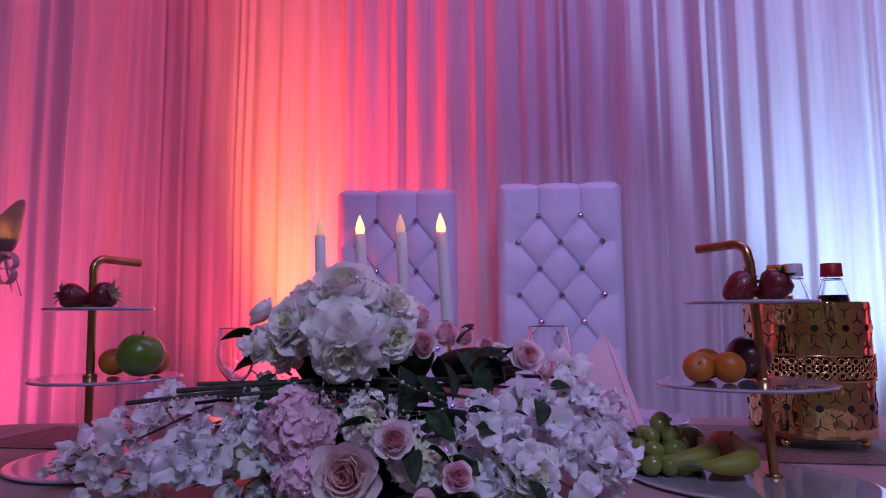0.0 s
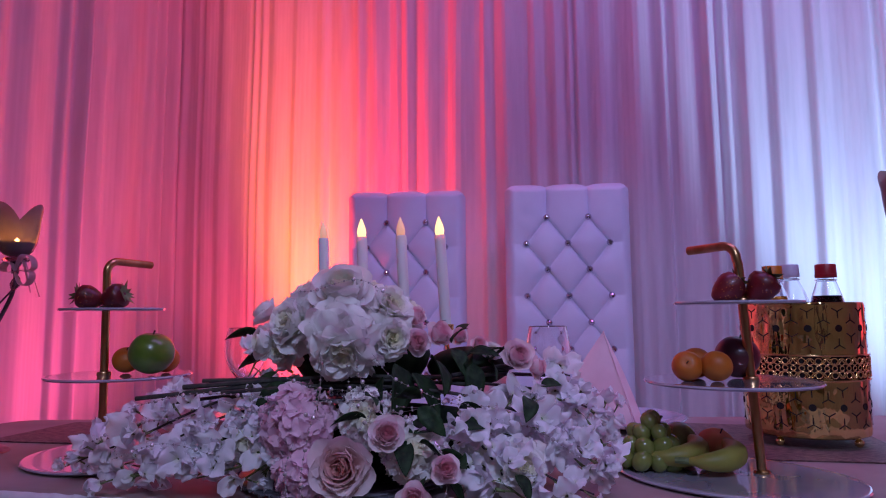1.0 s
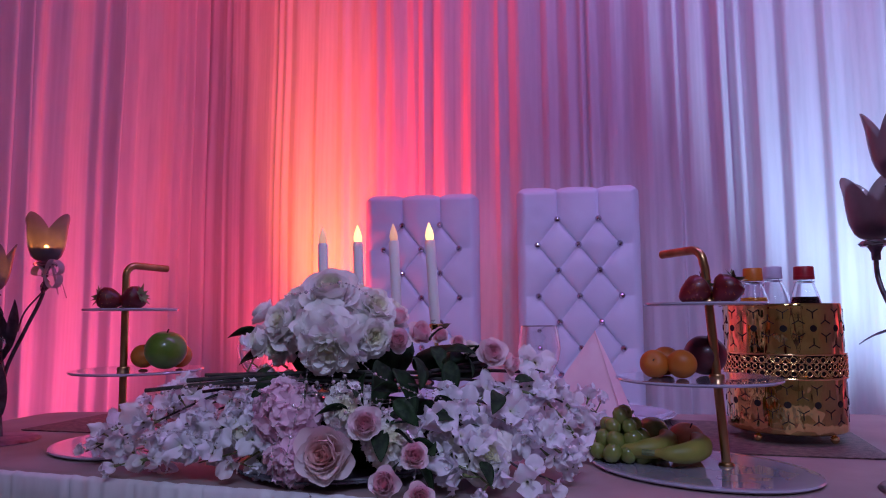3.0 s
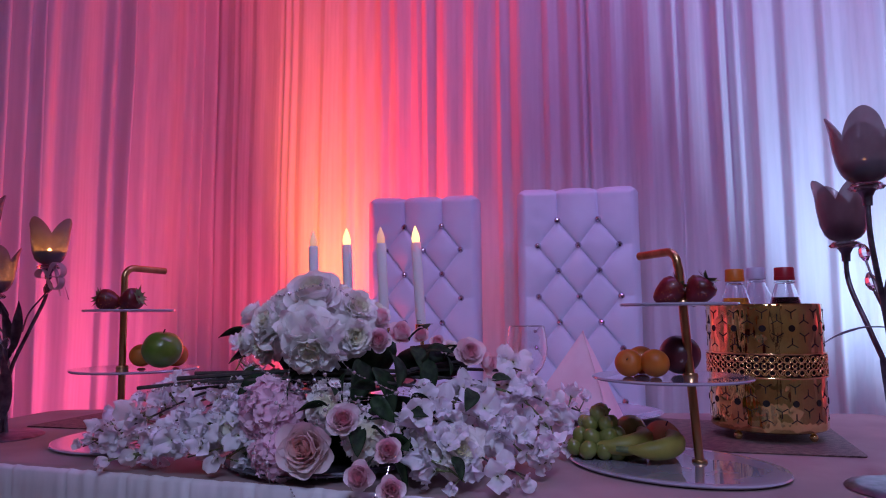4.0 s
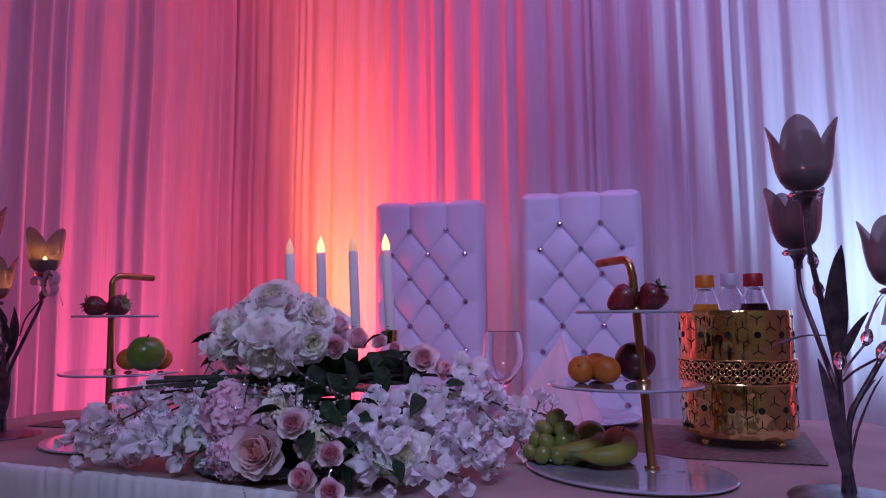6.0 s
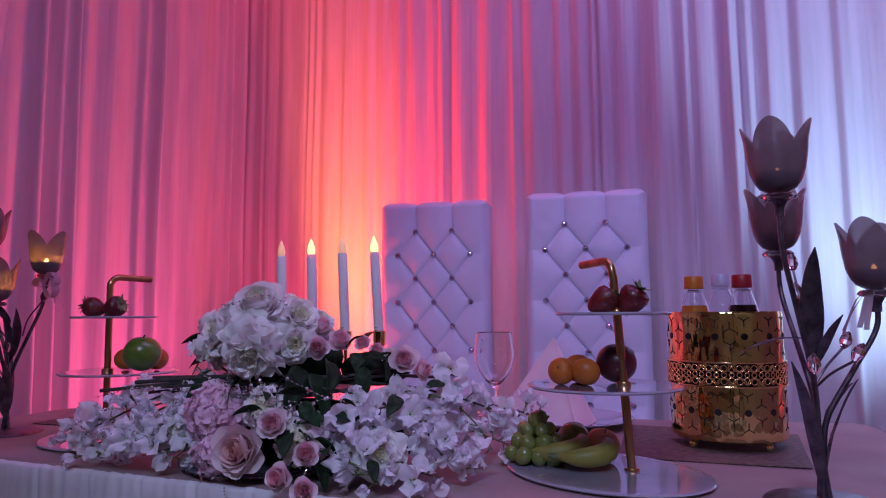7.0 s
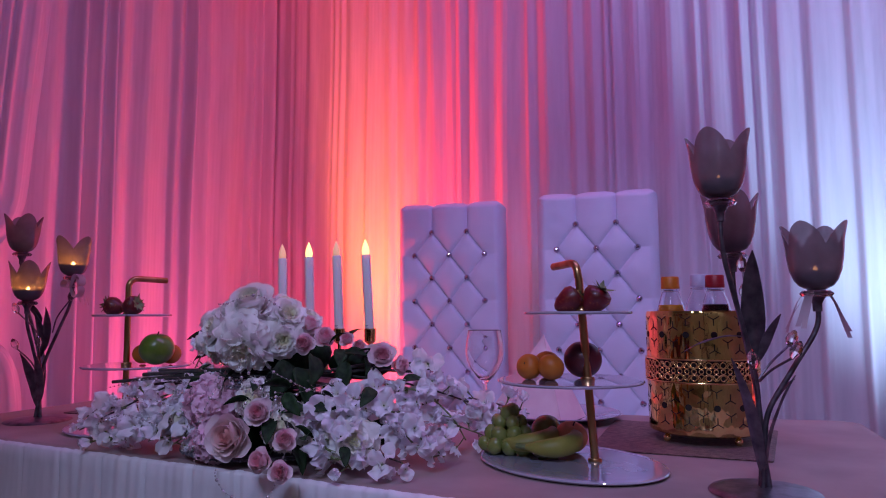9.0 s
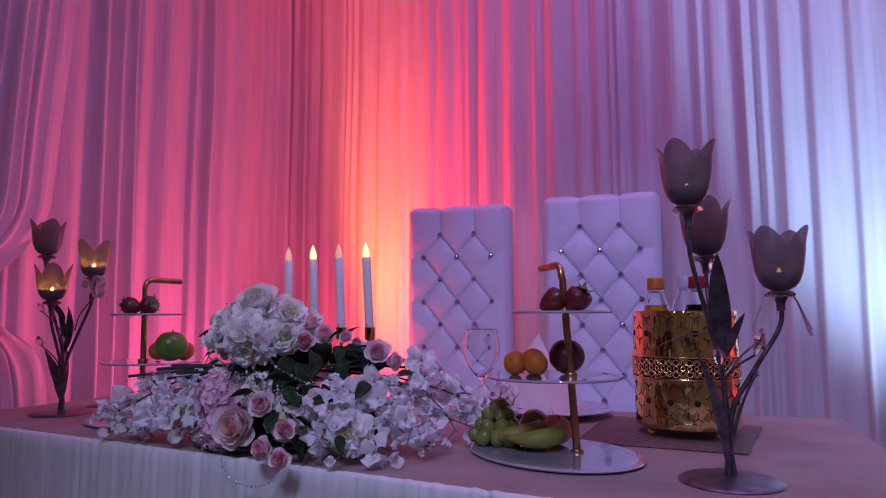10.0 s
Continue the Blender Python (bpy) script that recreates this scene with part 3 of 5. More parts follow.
def banana(at, turn, tilt, length, seed):
    ob = thing("banana", at, turn, "yellow-green banana lying on a white plate", "banana", "fruit on the bottom plate")
    pts, radii = [], []
    n = 18
    for i in range(n + 1):
        t = i / n
        a = (t - 0.5) * 2.5
        pts.append(Vector((math.sin(a) * length * 0.58, (1 - math.cos(a)) * length * 0.66, 0.022 + 0.016 * t * t)))
        radii.append(0.0180 * (math.sin(math.pi * min(max(t, 0.02), 0.98))) ** 0.5)
    bm = bmesh.new()
    rings = []
    for i, p in enumerate(pts):
        way = (pts[min(i + 1, n)] - pts[max(i - 1, 0)]).normalized()
        sd = Vector((-way.y, way.x, 0))
        r = radii[i] if 0 < i < n else 0.005
        rings.append([bm.verts.new(p + (sd * math.cos(2 * math.pi * k / 12) + Vector((0, 0, 1)) * math.sin(2 * math.pi * k / 12)) * r * (1.0 if k % 2 else 0.965)) for k in range(12)])
    for a, b in zip(rings, rings[1:]):
        for k in range(12):
            bm.faces.new((a[k], a[(k + 1) % 12], b[(k + 1) % 12], b[k]))
    bm.faces.new(rings[0]), bm.faces.new(rings[-1])
    body = part("peel", bm, BANANA, ob, m=pose(0, 0, 0, tilt, 0, 0))
    e = pts[-1]
    part("tip", tube([e, e + (pts[-1] - pts[-2]).normalized() * 0.012], 0.0052, 8, 0.8), STEM, body, "dark dried tip")
    part("stalk", tube([pts[0], pts[0] + (pts[0] - pts[1]).normalized() * 0.02], 0.005, 8, 0.9), SEPAL, body)
    return ob


banana((0.388, 1.014, z1), 40, 0, 0.098, 1)
banana((0.436, 0.984, z1), 46, 0, 0.096, 2)
round_fruit("peach", (0.440, 1.062, z1), 0.030, PEACH, "orange-red peach behind bananas", "peach", "fruit on the bottom plate", 0.92, 14)
round_fruit("pear", (0.392, 1.098, z1), 0.030, GRAPE, "pale green pear behind bananas", "pear", "fruit on the bottom plate", 1.0, 15, (1, 0, 0.4), 0.05)
bunch = thing("grape_bunch", (0.328, 1.036, z1), 0, "bunch of pale green grapes on a white plate", "grapes", "fruit on the bottom plate")
grape = mesh_of("grape", ball(0.0150, 2, (0.94, 0.94, 1.12)), GRAPE)
rng = random.Random(7)
spots = []
for layer, (cnt, rad, h) in enumerate(((9, 0.040, 0.013), (1, 0.0, 0.014), (7, 0.030, 0.034), (5, 0.020, 0.054), (2, 0.010, 0.070))):
    for k in range(cnt):
        a = 2 * math.pi * (k + 0.35 * layer) / cnt
        spots.append((rad * math.cos(a) * 1.05 + rng.uniform(-0.003, 0.003), rad * math.sin(a) * 0.8 + rng.uniform(-0.003, 0.003), h + rng.uniform(-0.001, 0.003)))
for s in spots:
    part("grape", grape, None, bunch, m=pose(*s, rng.uniform(-50, 50), rng.uniform(-50, 50), 0) @ Matrix.Scale(rng.uniform(0.9, 1.1), 4))
part("stalk", tube([(0.0, 0, 0.02), (0.008, 0.004, 0.06), (0.022, 0.006, 0.078)], 0.002, 6), SEPAL, bunch)


# ---- mats, plate, napkin, glasses ----
def flat_mat(name, corners, label):
    pts, ways = outline(rounded([Vector(c) for c in corners], 0.006, 2), 0.012)
    n = len(pts)
    c = sum(pts, Vector((0, 0))) / n
    fr = [0.0015 * noise.noise((p.x * 80, p.y * 80, 0)) for p in pts]
    verts = [(p.x - c.x + w.x * (f + o), p.y - c.y + w.y * (f + o), z) for z, o in ((0, 0), (0.0022, 0.001), (0.003, -0.002)) for p, w, f in zip(pts, ways, fr)]
    faces = [list(range(n)), list(range(2 * n, 3 * n))] + [(r * n + i, r * n + (i + 1) % n, (r + 1) * n + (i + 1) % n, (r + 1) * n + i) for r in range(2) for i in range(n)]
    ob = part(name, from_lists(verts, faces), MAT, m=pose(c.x, c.y, TABLE_Z + 0.0005))
    return tagged(ob, label, "placemat", "woven mats on the table")


flat_mat("placemat", [(0.47, 1.13), (0.785, 1.085), (0.865, 1.42), (0.52, 1.50)], "brown glittering woven mat under a gold bucket")
flat_mat("placemat", [(-0.93, 1.31), (-0.58, 1.26), (-0.52, 1.48), (-0.88, 1.54)], "brown glittering woven mat on the tablecloth")


def dinner_plate(at, r, label, mat=PLATE):
    prof = [(0, 0.0), (0.60, 0.0), (0.66, 0.004), (0.98, 0.016), (1.0, 0.0185), (0.985, 0.020), (0.68, 0.0085), (0.60, 0.005), (0, 0.005)]
    ob = part("dinner_plate", lathe([(a * r, b) for a, b in prof], 56), mat, m=pose(*at))
    return tagged(ob, label, "plate")


dinner_plate((0.385, 1.500, TABLE_Z + 0.0005), 0.150, "white dinner plate with a folded napkin on it")
dinner_plate((-0.40, 1.56, TABLE_Z + 0.0005), 0.150, "white dinner plate half hidden behind the flowers")


def folded_napkin(at, turn):
    ob = thing("napkin", at, turn, "pale pink napkin folded into a pointed tent", "napkin")
    tip = Vector((-0.004, 0, 0.203))
    base = [Vector(p) for p in ((-0.150, -0.020, 0), (0.045, -0.082, 0), (0.088, 0.060, 0), (-0.060, 0.085, 0))]
    verts, faces, m = [], [], 10
    for k in range(4):
        a, b = base[k], base[(k + 1) % 4]
        s = len(verts)
        for i in range(m + 1):
            for j in range(m + 1):
                t, u = i / m, j / m
                p = tip.lerp(a.lerp(b, u), t)
                out = Vector(((a + b) / 2).to_tuple()).normalized()
                p = p + out * 0.010 * math.sin(math.pi * u) * math.sin(math.pi * t * 0.8)
                verts.append(p)
        for i in range(m):
            for j in range(m):
                q = s + i * (m + 1) + j
                faces.append((q, q + 1, q + m + 2, q + m + 1))
    bm = from_lists(verts, faces)
    bmesh.ops.remove_doubles(bm, verts=bm.verts, dist=0.0004)
    part("folded_cloth", bm, NAPKIN, ob, angle=35)
    ridge = [tip.lerp(base[1], t / 6) + Vector((0.004, -0.006, 0)) * (t / 6) for t in range(7)]
    part("fold_edge", tube(ridge, 0.0018, 6), NAPKIN, ob)
    return ob


folded_napkin((0.356, 1.468, TABLE_Z + 0.006), -4)


def wine_glass(at, label):
    ob = thing("wine_glass", at, 0, label, "wine glass", "wine glasses at the place settings")
    outer = [(0.0, 0.0), (0.034, 0.0), (0.035, 0.0015), (0.030, 0.003), (0.012, 0.006), (0.0045, 0.014), (0.0036, 0.055), (0.0042, 0.092), (0.009, 0.100), (0.020, 0.110), (0.0335, 0.128), (0.0435, 0.150), (0.0470, 0.172), (0.0445, 0.196), (0.0400, 0.221), (0.0394, 0.2225)]
    inner = [(0.0384, 0.2215), (0.0430, 0.196), (0.0456, 0.172), (0.0420, 0.150), (0.0320, 0.130), (0.0185, 0.1125), (0.007, 0.105), (0.0, 0.104)]
    part("bowl_and_stem", lathe(outer + inner, 48), GLASS, ob, angle=50)
    return ob


wine_glass((0.218, 1.388, TABLE_Z + 0.0005), "clear empty wine glass on the tablecloth")
wine_glass((-0.455, 1.47, TABLE_Z + 0.0005), "clear empty wine glass half hidden behind flowers")

fork = thing("fork", (0.165, 1.565, TABLE_Z + 0.002), 20, "steel dinner fork beside the plate", "fork")
part("handle", tube([(0, -0.11, 0.002), (0, -0.03, 0.004), (0, 0.03, 0.006)], 0.004, 8, 0.7, 0.4), STEEL, fork)
part("neck", tube([(0, 0.03, 0.006), (0, 0.05, 0.006), (0, 0.062, 0.004)], 0.0075, 8, 1.4, 0.3), STEEL, fork)
for k in range(4):
    x = -0.009 + 0.006 * k
    part("tine", tube([(x, 0.060, 0.004), (x, 0.085, 0.006), (x, 0.104, 0.012)], 0.0015, 6, 0.6), STEEL, fork)


# ---- gold bucket with bottles ----
BUCKET = (0.697, 1.285, TABLE_Z + 0.0035)
bucket = thing("ice_bucket", BUCKET, 0, "polished gold bucket with honeycomb cut-outs and a filigree band", "bucket")
R, Z0, Z1 = 0.1075, 0.018, 0.262
CELL, SIDE, ROWS_Z = 2 * math.pi * R / 13, 2 * math.pi * R / 13 / math.sqrt(3), (0.0745, 0.215)


def dimpled(co):
    """Low pillows pressed into the sheet, one for each cell of the honeycomb."""
    r = math.hypot(co.x, co.y)
    if r < R - 0.0004 or not Z0 + 0.006 < co.z < Z1 - 0.004:
        return co
    u = math.atan2(co.x, -co.y) * R / CELL - 0.25
    near = 1.0
    for zc in ROWS_Z:
        for j in (-1, 0, 1):
            du = u - 0.5 * (j % 2)
            near = min(near, math.hypot((du - round(du)) * CELL, co.z - zc - 1.5 * SIDE * j))
    k = (r + 0.0011 * max(0.0, 1 - (near / (0.5 * CELL)) ** 2)) / r
    return Vector((co.x * k, co.y * k, co.z))


skin = [(R, Z0 + 0.003 + (Z1 - Z0 - 0.005) * k / 44) for k in range(45)]
part("wall", lathe([(0, Z0), (R - 0.004, Z0)] + skin + [(R - 0.001, Z1), (R - 0.0025, Z1 - 0.002), (R - 0.0025, Z0 + 0.004), (0, Z0 + 0.004)], 182, dimpled), GOLD_WAVY, bucket, "polished gold sheet pressed into a honeycomb")
for k in range(4):
    a = radians(35 + 90 * k)
    part("foot", ball(0.0080, 2, at=((R - 0.014) * math.cos(a), (R - 0.014) * math.sin(a), 0.0081)), GOLD, bucket, "small gold ball foot")


def on_wall(bm, ang, z, r):
    for v in bm.verts:
        a = ang + v.co.x / r
        rr = r + v.co.y
        v.co = Vector((rr * math.sin(a), -rr * math.cos(a), z + v.co.z))
    return bm


def slot_mesh(flip):
    bm = bmesh.new()
    for k in range(3):
        a = radians(90 + 120 * k + (180 if flip else 0))
        m = Matrix.Rotation(-a, 4, "Y") @ Matrix.Translation((0.0062, 0, 0)) @ Matrix.Diagonal((0.0120, 0.0010, 0.0018, 1))
        bmesh.ops.create_cube(bm, size=1, matrix=m)
    return bm


# solid near-black bars and discs on the wall stand in for shaded cut-outs
slots = [mesh_of("slot", slot_mesh(f), SLOT, False) for f in (0, 1)]
hole = mesh_of("hole", lathe([(0, 0.0006), (0.0062, 0.0006), (0.0066, -0.0006), (0, -0.0006)], 16), SLOT, False)
for zc in ROWS_Z:
    for k in range(13):
        for dz, shift, flip in ((SIDE, 0.25, 1), (SIDE / 2, 0.75, 0), (-SIDE / 2, 0.75, 1), (-SIDE, 0.25, 0)):
            turn = Matrix.Rotation(2 * math.pi * (k + shift) / 13, 4, "Z")
            part("slot", slots[flip], None, bucket, m=Matrix.Translation((0, 0, zc + dz)) @ turn @ Matrix.Translation((0, -R - 0.0001, 0)))
        turn = Matrix.Rotation(2 * math.pi * (k + 0.25) / 13, 4, "Z")
        part("hole", hole, None, bucket, m=Matrix.Translation((0, 0, zc)) @ turn @ Matrix.Translation((0, -R - 0.0012, 0)) @ pose(0, 0, 0, 90, 0, 0))


def ring_into(bm, centre, r, thick, ang0=0.0, ang1=2 * math.pi, seg=10):
    pts = [(centre[0] + r * math.cos(ang0 + (ang1 - ang0) * i / seg), 0.0, centre[1] + r * math.sin(ang0 + (ang1 - ang0) * i / seg)) for i in range(seg + 1)]
    tube_into(bm, pts, thick, 5)


unit = bmesh.new()
P = 2 * math.pi * (R + 0.003) / 26
ring_into(unit, (0, 0), 0.0046, 0.0015)
for s in (1, -1):
    ring_into(unit, (0, 0.0125 * s), 0.0056, 0.0015)
    ring_into(unit, (P / 2, 0.0115 * s), 0.0062, 0.0014)
    ring_into(unit, (0, 0.0185 * s), P * 0.48, 0.0016, math.pi if s > 0 else 0, 2 * math.pi if s > 0 else math.pi)
ring_into(unit, (P / 2, 0), 0.0042, 0.0015)
me_unit = unit
whole = bmesh.new()
tmp = bpy.data.meshes.new("tmp_unit")
me_unit.to_mesh(tmp)
for k in range(26):
    b = bmesh.new()
    b.from_mesh(tmp)
    on_wall(b, 2 * math.pi * k / 26, 0.144, R + 0.003)
    t2 = bpy.data.meshes.new("tmp")
    b.to_mesh(t2)
    b.free()
    whole.from_mesh(t2)
    bpy.data.meshes.remove(t2)
bpy.data.meshes.remove(tmp)
me_unit.free()
band = part("filigree_band", whole, GOLD, bucket, "openwork gold filigree band", angle=None)
# near-black strip paints the shade behind the openwork
part("band_gap_shade", lathe([(R + 0.0004, 0.122), (R + 0.0010, 0.124), (R + 0.0010, 0.164), (R + 0.0004, 0.166)], 64), SLOT, band, "near-black strip standing in for the shaded gap behind the filigree")
for z in (0.1215, 0.1665):
    part("band_rim", lathe([(R + 0.0005, z - 0.0022), (R + 0.0045, z - 0.0016), (R + 0.0052, z), (R + 0.0045, z + 0.0016), (R + 0.0005, z + 0.0022)], 72), GOLD, band)


def bottle(at, turn, cap, liquid, fill, label, r=0.036, h=0.315, ribs=False):
    ob = thing("bottle", at, turn, label, "bottle", "three bottles in the gold bucket")
    n0 = h - 0.030
    prof = [(0, 0), (r * 0.8, 0), (r, 0.008), (r, h * 0.52), (r * 0.99, h * 0.60), (r * 0.90, h * 0.70), (r * 0.70, h * 0.80), (0.0165, h * 0.885), (0.0135, n0 - 0.006), (0.0135, n0)]
    if ribs:
        prof = [(0, 0), (r * 0.8, 0), (r, 0.008)] + [(r * (1 - 0.035 * (k % 2)), 0.02 + 0.011 * k) for k in range(18)] + [(r * 0.93, h * 0.74), (r * 0.74, h * 0.81), (0.0165, h * 0.885), (0.0135, n0)]
    shell = prof + [(0.0127, n0)] + [(max(a - 0.0008, 0), b + (0.0008 if k == 0 else 0)) for k, (a, b) in reversed(list(enumerate(prof[1:-1])))] + [(0, 0.001)]
    part("body", lathe(shell, 40), PET, ob, "clear plastic bottle", angle=60)
    part("neck_ring", lathe([(0.0130, n0 - 0.006), (0.0185, n0 - 0.005), (0.0185, n0 - 0.003), (0.0130, n0 - 0.002)], 28), PET, ob)
    bm = lathe([(0, n0 + 0.026), (0.0165, n0 + 0.026), (0.0178, n0 + 0.0245), (0.0182, n0 + 0.008), (0.0186, n0 + 0.0075), (0.0186, n0 + 0.001), (0.015, n0 + 0.001)], 60)
    for i, v in enumerate(bm.verts):
        if n0 + 0.008 < v.co.z < n0 + 0.0252 and i % 2:
            v.co.x, v.co.y = v.co.x * 0.97, v.co.y * 0.97
    part("cap", bm, cap, ob, "ribbed screw cap")
    if liquid:
        fl = h * fill
        rr = [(a - 0.0014, b) for a, b in prof if b < fl and a > 0]
        edge = np.interp(fl, [b for a, b in prof], [a for a, b in prof]) - 0.0014
        part("drink", lathe([(0, 0.002)] + [(a, max(b, 0.002)) for a, b in rr] + [(edge, fl), (0, fl)], 36), liquid, ob, "drink filling the bottle to its shoulder")
    return ob


BZ = TABLE_Z + 0.0035 + 0.023
bottle((0.640, 1.268, BZ), 0, CAP_ORANGE, JUICE, 0.80, "clear bottle of orange juice with an orange cap")
bottle((0.723, 1.232, BZ), 40, CAP_RED, COLA, 0.80, "clear bottle of dark cola with a red cap")
water = bottle((0.706, 1.335, BZ), 10, CAP_CLEAR, None, 0, "clear ribbed water bottle with a pale cap", 0.037, 0.322, True)
bm = bmesh.new()
ring = [[bm.verts.new((0.0374 * math.cos(a), 0.0374 * math.sin(a), z)) for a in [2 * math.pi * i / 36 for i in range(36)]] for z in (0.150, 0.215)]
for i in range(36):
    bm.faces.new((ring[0][i], ring[0][(i + 1) % 36], ring[1][(i + 1) % 36], ring[1][i]))
wrap = part("label", bm, LABEL, water, "pale wrap-round paper label")
for k, (z, a0, a1) in enumerate(((0.200, 235, 275), (0.192, 240, 268), (0.184, 238, 280))):
    bm = bmesh.new()
    ring = [[bm.verts.new((0.0377 * math.cos(radians(a)), 0.0377 * math.sin(radians(a)), z + dz)) for a in [a0 + (a1 - a0) * i / 8 for i in range(9)]] for dz in (0, 0.004)]
    for i in range(8):
        bm.faces.new((ring[0][i], ring[0][i + 1], ring[1][i + 1], ring[1][i]))
    part("print_bar", bm, PRINT, wrap)


# ---- tulip candle holders ----
def tulip_cup_mesh():
    prof = [(0.010, 0.0), (0.021, 0.003), (0.032, 0.013), (0.0400, 0.031), (0.0440, 0.055), (0.0462, 0.080), (0.0520, 0.106)]
    seg, h = 64, 0.106
    verts, faces = [], []
    steps = 12
    for side_, off in ((1, 0.0), (-1, 0.0022)):
        for j in range(steps + 1):
            for i in range(seg):
                a = 2 * math.pi * i / seg
                u = 2 * ((2 * a / math.pi) % 1.0) - 1
                pet = 1 - abs(u) ** 1.7
                top = h * (0.66 + 0.34 * pet)
                z = top * j / steps
                r = np.interp(z, [p[1] for p in prof], [p[0] for p in prof]) - off
                r *= 1 + 0.10 * (pet - 0.7) * min(1.0, 1.6 * z / h)
                z = max(z, off) if j == 0 else z
                verts.append((r * math.cos(a), r * math.sin(a), z))
    ring = (steps + 1) * seg
    for s in (0, ring):
        for j in range(steps):
            for i in range(seg):
                a, b = s + j * seg + i, s + j * seg + (i + 1) % seg
                faces.append((a, b, b + seg, a + seg))
    for i in range(seg):
        a, b = steps * seg + i, steps * seg + (i + 1) % seg
        faces.append((a, b, ring + b, ring + a))
    faces.append(list(range(seg)))
    faces.append(list(range(ring, ring + seg)))
    return mesh_of("cup", from_lists(verts, faces), CUP, True, 60)


CUP_MESH = tulip_cup_mesh()


def leaf_bm(length, width, curl=0.5, fold=0.25, seed=0, thick=0.0008):
    """A pointed leaf along +x that rises and curls over."""
    verts, faces, n = [], [], 9
    for s in (0, 1):
        for i in range(n + 1):
            t = i / n
            w = width * math.sin(math.pi * t ** 0.8) ** 0.8 * (1 if 0 < i < n else 0) + 0.0006
            x, z = length * math.sin(curl * t) / max(curl, 1e-3), length * (1 - math.cos(curl * t)) / max(curl, 1e-3) * -1
            for u in (-1, -0.5, 0, 0.5, 1):
                verts.append((x, u * w, z + abs(u) * w * fold + 0.002 * noise.noise((t * 4, u, seed)) - s * thick))
    m = (n + 1) * 5
    for i in range(n):
        for k in range(4):
            a = i * 5 + k
            faces.append((a, a + 1, a + 6, a + 5))
            faces.append((m + a, m + a + 5, m + a + 6, m + a + 1))
        for k in (0, 4):
            a = i * 5 + k
            faces.append((a, a + 5, m + a + 5, m + a))
    return from_lists(verts, faces)


